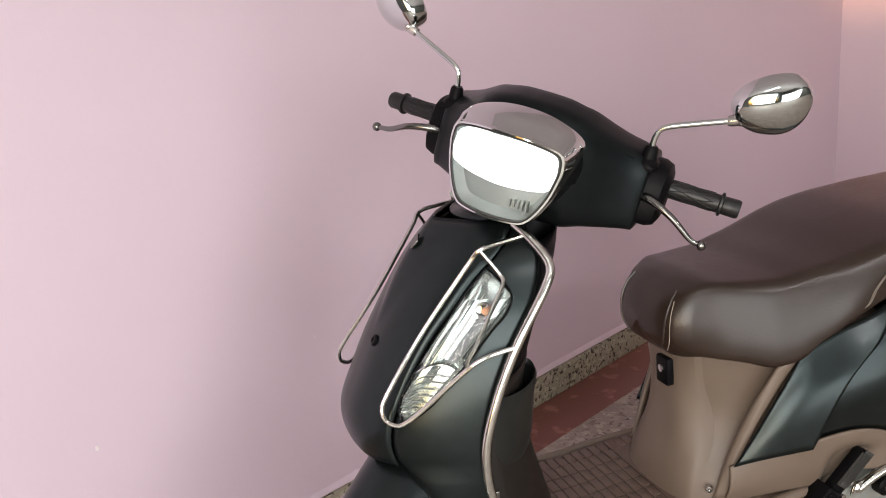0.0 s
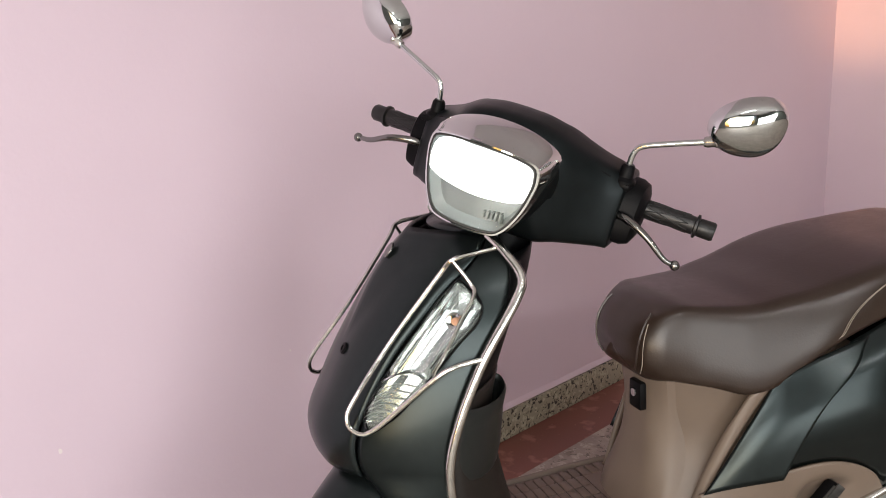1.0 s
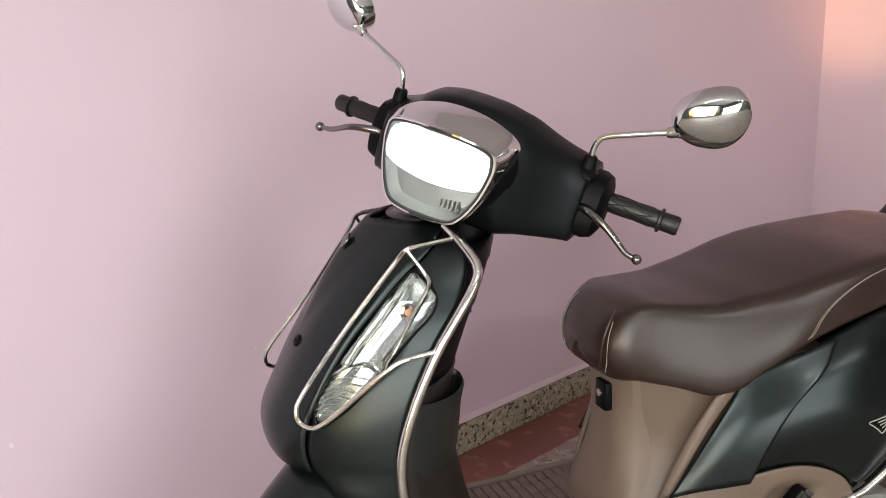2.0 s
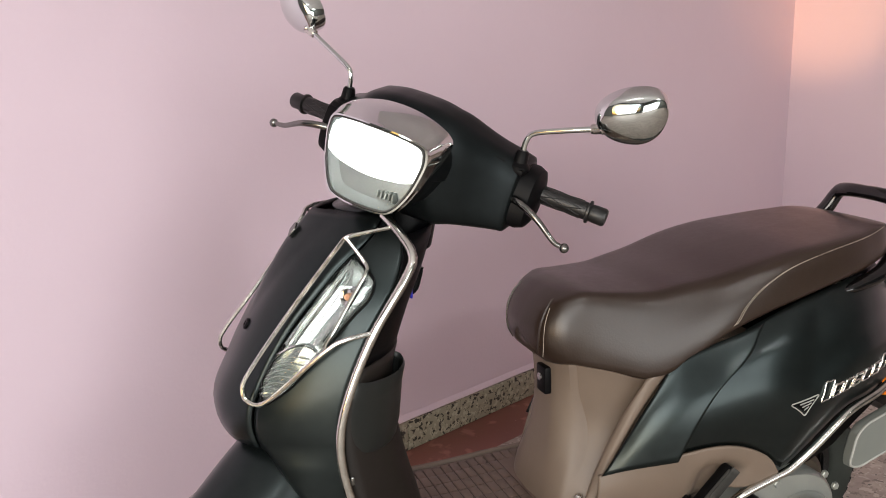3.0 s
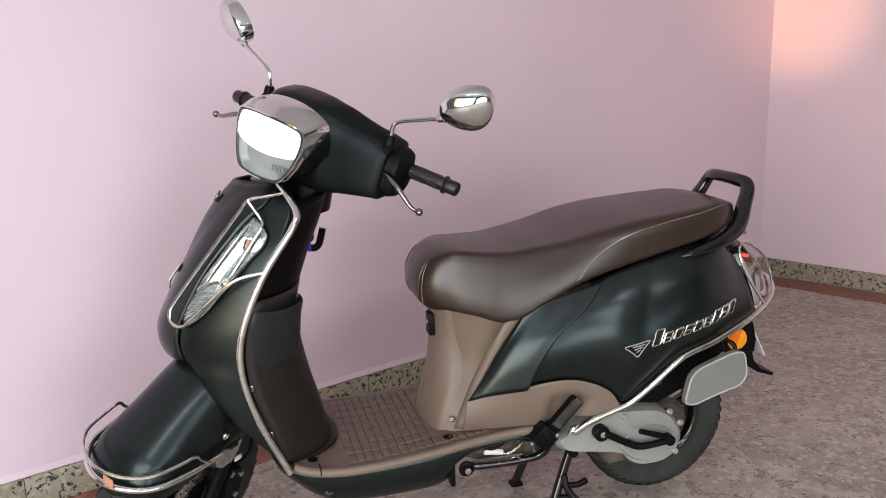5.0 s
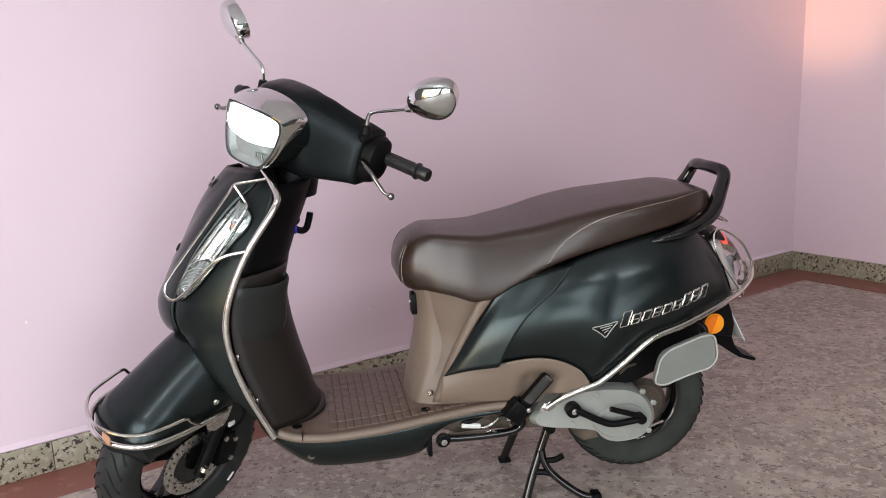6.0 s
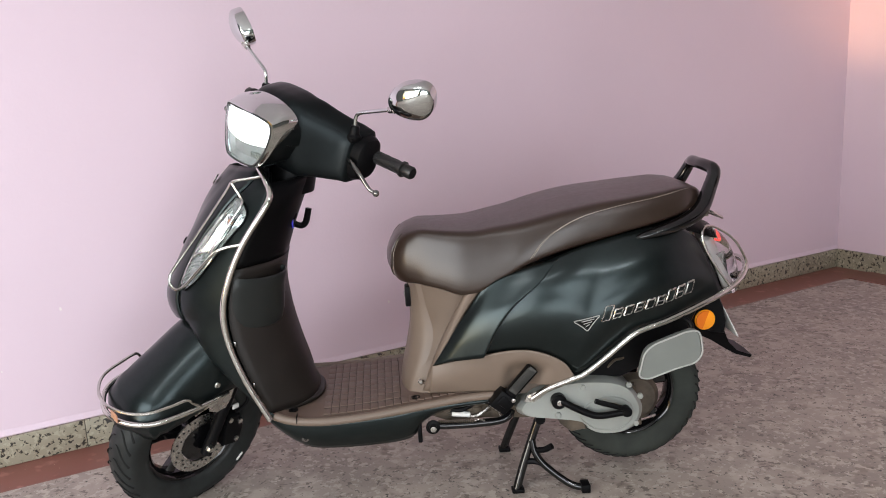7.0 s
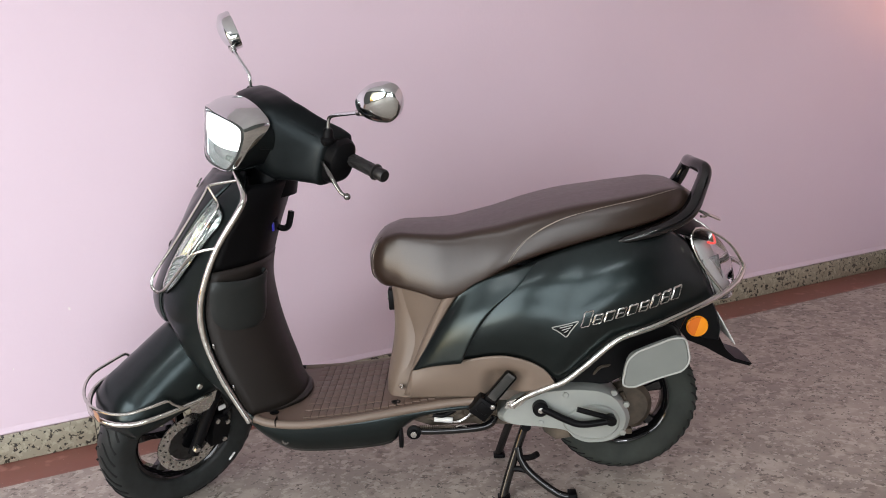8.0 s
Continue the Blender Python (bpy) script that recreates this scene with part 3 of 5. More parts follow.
# -- floorboard, rim, sill --
DECK = [(0.20, 0.335), (0.26, 0.318), (0.34, 0.312), (0.45, 0.315), (0.6, 0.328), (0.75, 0.338), (0.86, 0.342)]
HALF = [(0.20, 0.195), (0.28, 0.212), (0.45, 0.214), (0.6, 0.205), (0.72, 0.19), (0.86, 0.19)]
rows = [[np.array((x, table(HALF, x)[0][0] * u, table(DECK, x)[0][0] - 0.012 * abs(u) ** 8)) for u in np.linspace(-1, 1, 31)] for x in np.linspace(0.215, 0.86, 30)]
floorboard = sheet("floorboard", rows, 0.012, board_plastic, scooter, "brown ribbed plastic floorboard")
for s in (-1, 1):
    edge = [(x, s * (table(HALF, x)[0][0] + 0.001), table(DECK, x)[0][0] - 0.012) for x in (0.215, 0.26, 0.34, 0.45, 0.55, 0.65, 0.75, 0.85)]
    tube("board_rim", edge, 0.0115, beige_plastic, floorboard, sides=10, steps=50)
    # sill panel below the board
    top = [(0.16, s * 0.17, 0.36), (0.23, s * 0.205, 0.315), (0.34, s * 0.217, 0.297), (0.5, s * 0.216, 0.303), (0.65, s * 0.2, 0.314), (0.84, s * 0.185, 0.322)]
    low = [(0.19, s * 0.16, 0.29), (0.225, s * 0.178, 0.265), (0.274, s * 0.185, 0.23), (0.33, s * 0.186, 0.21), (0.47, s * 0.185, 0.206), (0.58, s * 0.18, 0.216), (0.62, s * 0.178, 0.262), (0.69, s * 0.176, 0.29), (0.84, s * 0.172, 0.3)]
    rows = coons(top, low, [top[0], low[0]], [top[-1], low[-1]], 40, 9, lambda u, v: (0, s * 0.012 * math.sin(math.pi * v), 0))
    sheet("sill_panel", rows, 0.006, paint, scooter, offset=1.0 if s > 0 else -1.0)
# raised squares of the tread, in rows on the board
tread = []
for i in range(22):
    for j in range(-4, 5):
        x = 0.355 + i * 0.0215
        if x > 0.56 and abs(j) * 0.045 < 0.15 + (x - 0.56) * 0.1:
            continue
        z, h = table(DECK, x)[0][0], table(HALF, x)[0][0] * 0.9
        y = j * h / 4.5
        tread.append(block_data(x - 0.0095, x + 0.0095, y - h / 9 + 0.0012, y + h / 9 - 0.0012, z - 0.004, z + 0.0022 - 0.012 * abs(y / h * 0.9) ** 8, 0.0006))
v, f = merged(*tread)
tagged(place("tread_pattern", v, f, board_plastic, floorboard), kind="stuff")
for x, y in ((0.262, -0.165), (0.6, -0.165), (0.262, 0.165)):
    z = table(DECK, x)[0][0]
    lathe("board_screw", [(0.013, 0), (0.013, 0.002), (0.008, 0.002), (0.007, -0.002), (0, -0.002)], (x, y, z), (0, 0, 1), black_plastic, floorboard, sides=14)
foot = []
for k, h in ((0.0, 0.011), (0.008, 0.005), (0.013, 0.001), (0.0135, -0.006)):
    (xe, w), xb = table(EDGE, 0.325)[0], table(BACK, 0.325)[0][0]
    foot.append([np.array((xb + k - (xb - xe) * abs(u) ** 2.6, (w * 0.93 + k * 0.6) * u, table(DECK, 0.3)[0][0] + h + 0.008)) for u in np.linspace(-0.9, 0.9, 31)])
sheet("column_foot", foot, 0.003, brown_plastic, inner_shield)
block("board_joint", 0.2735, 0.2755, -0.2245, -0.19, 0.302, 0.3195, black_plastic, floorboard, bevel=0.0004)
for x in (0.275,):
    z = table(DECK, x)[0][0]
    block("board_clip", x - 0.014, x + 0.014, 0.185, 0.2, z - 0.004, z + 0.004, black_plastic, floorboard, bevel=0.002)
dirt = material("groove_dirt", (0.07, 0.052, 0.043), 0.9)
rows = [[np.array((x, table(HALF, x)[0][0] * 0.895 * u, table(DECK, x)[0][0] + 0.0006 - 0.012 * abs(0.895 * u) ** 8)) for u in np.linspace(-1, 1, 31)] for x in np.linspace(0.345, 0.56, 14)]
sheet("groove_dirt", rows, 0.0005, dirt, floorboard)
screw("sill_screw", (0.293, -0.205, 0.25), (0, -1, 0), scooter, 0.0105, lever_metal)

# -- body under the seat --
# plan sections: the front face's x, half-width there and at the rear
PLAN = [(0.325, 0.565, 0.13, 0.185), (0.36, 0.57, 0.128, 0.18), (0.42, 0.585, 0.118, 0.172), (0.5, 0.6, 0.098, 0.168), (0.56, 0.602, 0.09, 0.17), (0.62, 0.6, 0.098, 0.178), (0.68, 0.59, 0.1, 0.185)]
rings = []
for z in np.linspace(0.325, 0.68, 20):
    xf, wf, wr = table(PLAN, z)[0]
    c = 0.034 + 0.03 * math.exp(-(((z - 0.47) / 0.09) ** 2))
    nose = spline([(xf, 0.0), (xf + 0.005, -wf * 0.5), (xf + c * 0.55, -wf * 0.85), (xf + c, -wf * 0.94)], 14)
    flank = spline([(xf + c, -wf * 0.94), (xf + c + 0.008, -wf * 0.94 - 0.009), (xf + c + 0.05, -wf * 0.6 - wr * 0.4), (xf + 0.15, -wf * 0.35 - wr * 0.65), (0.85, -wr), (1.0, -wr)], 18)
    left = np.concatenate([nose, flank[1:]])
    rings.append([(p[0], p[1], z) for p in left] + [(p[0], -p[1], z) for p in left[::-1]][:-1])
v, f = skin(rings)
seat_base = place("under_seat_body", v, f, beige_plastic, scooter, "brown plastic body under the seat", angle=22)
# a raised flare runs down each flank to the board
for s in (-1, 1):
    top = [(0.745, s * 0.178, 0.615), (0.77, s * 0.186, 0.632), (0.8, s * 0.19, 0.645)]
    low = [(0.622, s * 0.142, 0.338), (0.635, s * 0.15, 0.34), (0.652, s * 0.158, 0.342)]
    fr = [top[0], (0.7, s * 0.158, 0.53), (0.655, s * 0.146, 0.43), low[0]]
    re = [top[-1], (0.735, s * 0.178, 0.55), (0.675, s * 0.163, 0.43), low[-1]]
    sheet("flare", coons(top, low, fr, re, 7, 20, lambda u, v: (0, s * 0.004 * math.sin(math.pi * u), 0)), 0.012, beige_plastic, seat_base, offset=1.0 if s > 0 else -1.0)
    # lower flank and the arch over the spring
    top = [(0.65, s * 0.158, 0.415), (0.76, s * 0.2, 0.447), (0.87, s * 0.226, 0.468), (0.94, s * 0.235, 0.46), (1.0, s * 0.24, 0.43), (1.03, s * 0.24, 0.39)]
    low = [(0.64, s * 0.153, 0.337), (0.72, s * 0.17, 0.34), (0.8, s * 0.185, 0.342), (0.85, s * 0.2, 0.346), (0.9, s * 0.212, 0.352), (0.95, s * 0.224, 0.362), (0.985, s * 0.23, 0.37), (1.015, s * 0.234, 0.38)]
    sheet("lower_flank", coons(top, low, [top[0], low[0]], [top[-1], low[-1]], 60, 20, lambda u, v: (0, s * (0.01 * math.sin(math.pi * v) * (1 - u) - 0.026 * math.exp(-(((u - 0.66) / 0.13) ** 4) - ((v - 0.75) / 0.4) ** 4)), 0)), 0.006, beige_plastic, seat_base, offset=1.0 if s > 0 else -1.0)
screw("flank_screw", (0.617, -0.139, 0.362), (-0.5, -0.85, 0), seat_base, 0.008)
catch = block("bag_catch", 0.59, 0.61, -0.038, 0.004, 0.553, 0.613, black_plastic, scooter, "black folding bag catch below the seat", 0.004)
lathe("catch_button", [(0.008, 0), (0.008, 0.003), (0, 0.003)], (0.59, -0.016, 0.588), (-1, 0, 0), steel, catch, sides=14)

# -- seat --
SEAT = [  # x, half-width, top, side bottom, crown
    (0.5455, 0.005, 0.706, 0.698), (0.5475, 0.03, 0.728, 0.678), (0.5505, 0.055, 0.746, 0.662), (0.557, 0.08, 0.763, 0.65), (0.575, 0.106, 0.779, 0.642), (0.62, 0.134, 0.793, 0.641), (0.69, 0.165, 0.791, 0.627), (0.74, 0.184, 0.789, 0.612), (0.785, 0.194, 0.789, 0.617), (0.84, 0.202, 0.797, 0.648),
    (0.9, 0.21, 0.806, 0.684), (1.0, 0.213, 0.83, 0.72), (1.1, 0.21, 0.848, 0.745), (1.2, 0.202, 0.857, 0.767), (1.3, 0.182, 0.866, 0.785), (1.37, 0.155, 0.87, 0.803), (1.41, 0.12, 0.862, 0.813), (1.432, 0.085, 0.846, 0.817)]
# half sections from the lower edge to the crown: share of the half-width, share of the height
NOSE_CUT = [(0.72, 0), (0.95, 0.18), (1.0, 0.42), (0.95, 0.66), (0.82, 0.84), (0.62, 0.94), (0.4, 0.985), (0.2, 1), (0, 1)]
FORE_CUT = [(0.88, 0), (0.98, 0.03), (1.0, 0.1), (0.97, 0.42), (0.91, 0.74), (0.875, 0.88), (0.85, 0.93), (0.81, 0.958), (0.74, 0.972), (0.3, 0.994), (0, 1)]
REAR_CUT = [(0.93, 0), (0.99, 0.08), (1.0, 0.3), (0.985, 0.6), (0.95, 0.8), (0.92, 0.89), (0.875, 0.938), (0.8, 0.962), (0.4, 0.988), (0, 1)]
CUTS = [spline(c, 41) for c in (NOSE_CUT, FORE_CUT, REAR_CUT)]
BLEND = [(0.5455, 0, 0), (0.548, 0, 0), (0.58, 0.3, 0), (0.64, 1, 0), (0.86, 1, 0.0), (1.05, 1, 1), (1.44, 1, 1)]


def seat_point(x, k, out=0.0):
    """k from 0 at the side's lower edge (left) to 1 (right)."""
    hw, top, low = table(SEAT, x)[0]
    f, r = (float(np.interp(x, [b[0] for b in BLEND], [b[n] for b in BLEND])) for n in (1, 2))
    at = min(k, 1 - k) * 80
    cut = [np.array([np.interp(at, range(41), c[:, 0]), np.interp(at, range(41), c[:, 1])]) for c in CUTS]
    y, lift = (cut[0] * (1 - f) + cut[1] * f) * (1 - r) + cut[2] * r
    front = max(0.0, 1 - ((x - 0.74) / 0.26) ** 2)
    y *= hw * (1 - 0.07 * front * max(0, lift - 0.25)) * (-1 if k < 0.5 else 1)
    z = low + (top - low) * lift
    d = max(0.0, (0.64 - x) / 0.0945) ** 2
    x = x + d * (0.026 * max(0.0, (z - 0.712) / 0.065) ** 1.5 + 0.016 * max(0.0, (0.69 - z) / 0.045) ** 1.5)
    return np.array((x, y * (1 + out), z + out * 0.05))


xs = [0.5455, 0.5463, 0.5475, 0.549, 0.552, 0.556, 0.562, 0.569, 0.577, 0.588, *np.linspace(0.6, 1.36, 50), 1.375, 1.39, 1.403, 1.414, 1.423, 1.432]
rings = []
for x in xs:
    ring = [seat_point(x, k) for k in np.linspace(0.0, 1.0, 57)]
    hw, top, low = table(SEAT, x)[0]
    xb = ring[0][0] + 0.004
    ring += [np.array((xb, hw * 0.7, low - 0.004)), np.array((xb, 0, low - 0.005)), np.array((xb, -hw * 0.7, low - 0.004))]
    rings.append(ring)
v, f = skin(rings)
seat = place("seat", v, f, leather, scooter, "glossy brown vinyl dual seat with stitched seams", angle=70)
for s in (0, 1):
    def on(x, k):
        return tuple(seat_point(x, k if s == 0 else 1 - k, 0.004))
    for d in (0.0, 0.006):
        tube("stitching", [on(0.906 + d, 0.0), on(0.925 + d, 0.06), on(0.95 + d, 0.115), on(0.99 + d, 0.165), on(1.06 + d, 0.205), on(1.16, 0.225), on(1.28, 0.235), on(1.36, 0.25), on(1.41, 0.28)], 0.0006, thread, seat, sides=5, steps=70)
    tube("piping", [on(0.555, 0.02), on(0.5555, 0.1), on(0.558, 0.2), on(0.564, 0.27), on(0.58, 0.32)], 0.0028, leather, seat, sides=6, steps=24)
    tube("stitching", [on(0.56, 0.02), on(0.5605, 0.1), on(0.563, 0.2), on(0.57, 0.27)], 0.0009, thread, seat, sides=5, steps=24)

# -- rear side panels --
for s in (-1, 1):
    off = 1.0 if s > 0 else -1.0
    crease = [(0.99, s * 0.222, 0.69), (0.945, s * 0.236, 0.655), (0.87, s * 0.244, 0.597), (0.822, s * 0.244, 0.531), (0.785, s * 0.238, 0.46)]
    top = [(0.79, s * 0.192, 0.632), (0.84, s * 0.202, 0.662), (0.9, s * 0.208, 0.684), (0.95, s * 0.212, 0.698), (1.0, s * 0.212, 0.71)]
    low = [(0.652, s * 0.17, 0.418), (0.7, s * 0.2, 0.437), (0.785, s * 0.238, 0.455)]
    fr = [top[0], (0.735, s * 0.184, 0.552), (0.69, s * 0.176, 0.478), low[0]]
    front = sheet("front_side_panel", coons(top, low, fr, [top[-1], *crease[1:-1], low[-1]], 20, 22, lambda u, v: (0, s * 0.006 * math.sin(math.pi * v) * math.sin(math.pi * (0.15 + 0.75 * u)), 0)), 0.008, paint, scooter, "dark green satin side panel", offset=off)
    top = [(0.96, s * 0.205, 0.7), (1.05, s * 0.208, 0.733), (1.15, s * 0.2, 0.756), (1.25, s * 0.18, 0.77), (1.34, s * 0.155, 0.765), (1.405, s * 0.13, 0.722)]
    low = [(0.765, s * 0.203, 0.45), (0.87, s * 0.225, 0.467), (0.95, s * 0.238, 0.458), (1.01, s * 0.24, 0.42), (1.05, s * 0.24, 0.4), (1.19, s * 0.24, 0.5), (1.28, s * 0.228, 0.522), (1.4, s * 0.18, 0.548), (1.478, s * 0.14, 0.563)]
    fr = [top[0], (0.9, s * 0.222, 0.645), (0.848, s * 0.226, 0.585), (0.8, s * 0.222, 0.52), low[0]]
    re = [top[-1], (1.444, s * 0.146, 0.64), low[-1]]
    rear = sheet("rear_side_panel", coons(top, low, fr, re, 44, 22, lambda u, v: (0, s * (0.034 * math.sin(math.pi * v) ** 0.9 * math.sin(math.pi * (0.01 + 0.97 * u)) - 0.006 * math.exp(-(((v - 0.42) / 0.1) ** 2)) * math.sin(math.pi * u)), 0)), 0.008, paint, scooter, "dark green satin tail panel", offset=off)

    def panel_point(x, z):
        """The tail panel's outside near a place on the flank."""
        best = min((p for row in tail_rows for p in row), key=lambda p: (p[0] - x) ** 2 + (p[2] - z) ** 2)
        return best
    if s < 0:
        tail_rows = coons(top, low, fr, re, 90, 60, lambda u, v: (0, s * (0.034 * math.sin(math.pi * v) ** 0.9 * math.sin(math.pi * (0.01 + 0.97 * u)) - 0.006 * math.exp(-(((v - 0.42) / 0.1) ** 2)) * math.sin(math.pi * u)), 0))
        # chrome badge: slanted bars in a row
        for i in range(9):
            x0 = 1.098 + i * 0.0305
            z0 = 0.546 + (x0 - 1.098) * 0.168
            p = panel_point(x0 + 0.012, z0 + 0.012)
            w = 0.021
            h = 0.038 if i == 0 else 0.031 if i > 5 else 0.024
            quad = [(x0, z0), (x0 + w, z0 + w * 0.168), (x0 + w + h * 0.35, z0 + w * 0.168 + h), (x0 + h * 0.35, z0 + h)]
            n = len(quad)
            keys = [(*(np.array(quad[q]) * (1 - t) + np.array(quad[(q + 1) % n]) * t), ) for q in range(n) for t in (0, 0.5)]
            tube("badge_glyph", [(x, panel_point(x, z)[1] - 0.002, z) for x, z in keys], 0.0026, steel, rear, sides=6, steps=40, closed=True, flat=0.6)
            if i % 2:
                tube("badge_glyph", [(x, panel_point(x, z)[1] - 0.002, z) for x, z in ((x0 + 0.004, z0 + h * 0.5), (x0 + w, z0 + h * 0.56))], 0.002, steel, rear, sides=6)
        p = panel_point(1.06, 0.54)
        outer = [(1.025, 0.55), (1.092, 0.562), (1.06, 0.523)]
        tube("badge_plate", [((outer[q][0] * (1 - t) + outer[(q + 1) % 3][0] * t), p[1] - 0.001, (outer[q][1] * (1 - t) + outer[(q + 1) % 3][1] * t)) for q in range(3) for t in (0, 0.33, 0.66)], 0.0014, grey_edge, rear, "small triangular badge with a pale outline", sides=6, steps=60, closed=True)
        slab("badge_field", [(1.0335, 0.5478), (1.0845, 0.557), (1.06, 0.5285)], p[1] - 0.001, p[1] - 0.0032, black_plastic, rear, bevel=0.0005)
        for k, (a, b) in enumerate(((1.044, 1.078), (1.049, 1.072), (1.055, 1.066))):
            z = 0.5475 - 0.0065 * k
            slab("badge_bar", [(a, z), (b, z + 0.006), (b, z + 0.0085), (a, z + 0.0025)], p[1] - 0.003, p[1] - 0.0042, grey_edge, rear, bevel=0.0004)
# tail cover between seat and lamp
rows = [[np.array((x, hw * u, z - d * u * u)) for u in np.linspace(-1, 1, 15)] for x, hw, z, d in ((1.24, 0.17, 0.79, 0.03), (1.34, 0.15, 0.8, 0.04), (1.405, 0.125, 0.795, 0.055), (1.44, 0.105, 0.772, 0.05), (1.475, 0.09, 0.74, 0.03))]
sheet("tail_cover", rows, 0.006, black_plastic, scooter, "black tail cover")
# dark core inside the tail, and the hollow above the wheel
v, f = block_data(0.72, 1.4, -0.12, 0.12, 0.46, 0.7, 0.03)
place("body_core", v, f, black_plastic, scooter)

# -- grab rail --
rail = [(1.205, -0.196, 0.746), (1.25, -0.194, 0.754), (1.32, -0.183, 0.769), (1.38, -0.158, 0.787), (1.418, -0.135, 0.812), (1.446, -0.112, 0.856), (1.462, -0.1, 0.89), (1.464, -0.085, 0.906), (1.455, -0.045, 0.913)]
tube("grab_rail", rail + [(1.453, 0, 0.914)] + [(x, -y, z) for x, y, z in rail[::-1]], 0.0205, black_gloss, scooter, "gloss black grab rail behind the seat", sides=16, steps=120, taper=((0, 0.03, 0.1, 0.25, 0.42, 0.5, 0.58, 0.75, 0.9, 0.97, 1), (0.2, 0.62, 0.92, 1.18, 0.86, 0.8, 0.86, 1.18, 0.92, 0.62, 0.2)), flat=0.86)

# -- tail lamp --
LAMP = [(0.555, 1.482, 1.556, 0.137), (0.6, 1.462, 1.562, 0.142), (0.66, 1.435, 1.548, 0.142), (0.71, 1.41, 1.515, 0.133), (0.74, 1.4, 1.48, 0.115)]


def lamp_rings(shrink):
    out = []
    for z in np.linspace(0.555 + shrink, 0.74 - shrink, 14):
        xf, xr, w = table(LAMP, z)[0]
        arc = [(xf + shrink + (xr - xf - 2 * shrink) * math.cos(a) ** 0.8, (w - shrink) * math.sin(a), z) for a in np.linspace(-math.pi / 2, math.pi / 2, 25)]
        out.append([(x, y, z) for x, y, z in arc])
    return out


v, f = skin(lamp_rings(0.0))
tail_lamp = place("tail_lamp", v, f, clear_lens, scooter, "clear tail lamp lens over red and silver reflectors")
tail_lamp.visible_shadow = False
for s in (-1, 1):
    bowl = [[(1.452 - 0.18 * (z - 0.6) + 0.06 * k, s * (0.128 - 0.05 * k), z) for k in np.linspace(0, 1, 6)] for z in np.linspace(0.575, 0.665, 8)]
    sheet("reflector_bowl", bowl, 0.003, reflector, tail_lamp)
    tube("divider", [(1.475, s * 0.137, 0.575), (1.455, s * 0.138, 0.63), (1.43, s * 0.132, 0.69)], 0.003, chrome, tail_lamp, sides=6)
rows = [[(table(LAMP, z)[0][0] + 0.012 + 0.05 * math.cos(a), (table(LAMP, z)[0][2] - 0.022) * math.sin(a), z) for a in np.linspace(-1.55, 1.55, 17)] for z in np.linspace(0.57, 0.715, 9)]
sheet("inner_reflector", rows, 0.004, lamp_silver, tail_lamp, "silvered inner reflector")
tube("light_strip", [(1.474, -0.075, 0.698), (1.49, -0.055, 0.688), (1.5, -0.02, 0.68), (1.5, 0.04, 0.68)], 0.003, tail_glow, tail_lamp, "lit red strip", sides=6)

# -- rear crash guard --
half = [(0.915, -0.228, 0.325), (0.955, -0.236, 0.352), (1.02, -0.244, 0.378), (1.056, -0.248, 0.393), (1.11, -0.254, 0.435), (1.18, -0.257, 0.493), (1.22, -0.252, 0.51), (1.29, -0.24, 0.526), (1.4, -0.205, 0.555), (1.49, -0.155, 0.576), (1.55, -0.105, 0.598), (1.582, -0.05, 0.618)]
rear_guard = tube("rear_crash_guard", half + [(1.588, 0, 0.622)] + flip(half[::-1]), 0.0085, guard_steel, scooter, "chrome tube guard round the tail", sides=12, steps=150)
for s in (-1, 1):
    tube("loop_rod", [(1.5, s * 0.155, 0.575), (1.44, s * 0.158, 0.66), (1.415, s * 0.15, 0.72), (1.425, s * 0.135, 0.752), (1.47, s * 0.11, 0.742), (1.53, s * 0.09, 0.7), (1.572, s * 0.07, 0.64), (1.58, s * 0.06, 0.615)], 0.0038, guard_steel, rear_guard, sides=8, steps=60)
tube("carrier_rod", [(1.4, -0.03, 0.8), (1.45, -0.035, 0.79), (1.5, -0.03, 0.765), (1.535, 0.01, 0.745), (1.54, 0.06, 0.742), (1.51, 0.098, 0.752)], 0.004, guard_steel, rear_guard, sides=8)
tube("carrier_rod", [(1.405, 0.1, 0.79), (1.46, 0.1, 0.775), (1.51, 0.098, 0.752), (1.52, 0.085, 0.742), (1.5, 0.07, 0.745)], 0.004, guard_steel, rear_guard, sides=8)

# -- rear mudguard, plate, reflector --
sec = [(1.385, 0.53, 0.125, 0.03), (1.43, 0.475, 0.12, 0.035), (1.475, 0.43, 0.1, 0.02), (1.515, 0.385, 0.08, 0.009), (1.55, 0.356, 0.07, 0.005), (1.6, 0.337, 0.066, 0.004)]
rings = []
for x, z, hw, th in sec:
    rings.append([(x + th * 1.2, -hw, z + th * 0.8), (x + th * 1.5, 0, z + th * 1.1), (x + th * 1.2, hw, z + th * 0.8), (x - th * 0.6, hw, z - th), (x - th * 0.6, 0, z - th), (x - th * 0.6, -hw, z - th)])
v, f = skin(rings)
mudguard = place("rear_mudguard", v, f, black_plastic, scooter, "black plastic rear mudguard", angle=30)
slab("mudguard_bracket", [(1.365, 0.52), (1.478, 0.545), (1.49, 0.515), (1.5, 0.47), (1.495, 0.435), (1.455, 0.44), (1.42, 0.465)], -0.125, 0.125, black_plastic, mudguard, bevel=0.006)
plate = block("number_plate", 0, 0.003, -0.1, 0.1, -0.055, 0.055, white_mark, scooter, "pale number plate seen edge on", 0.001, m=pose(1.52, 0, 0.46, 0, -27, 0))
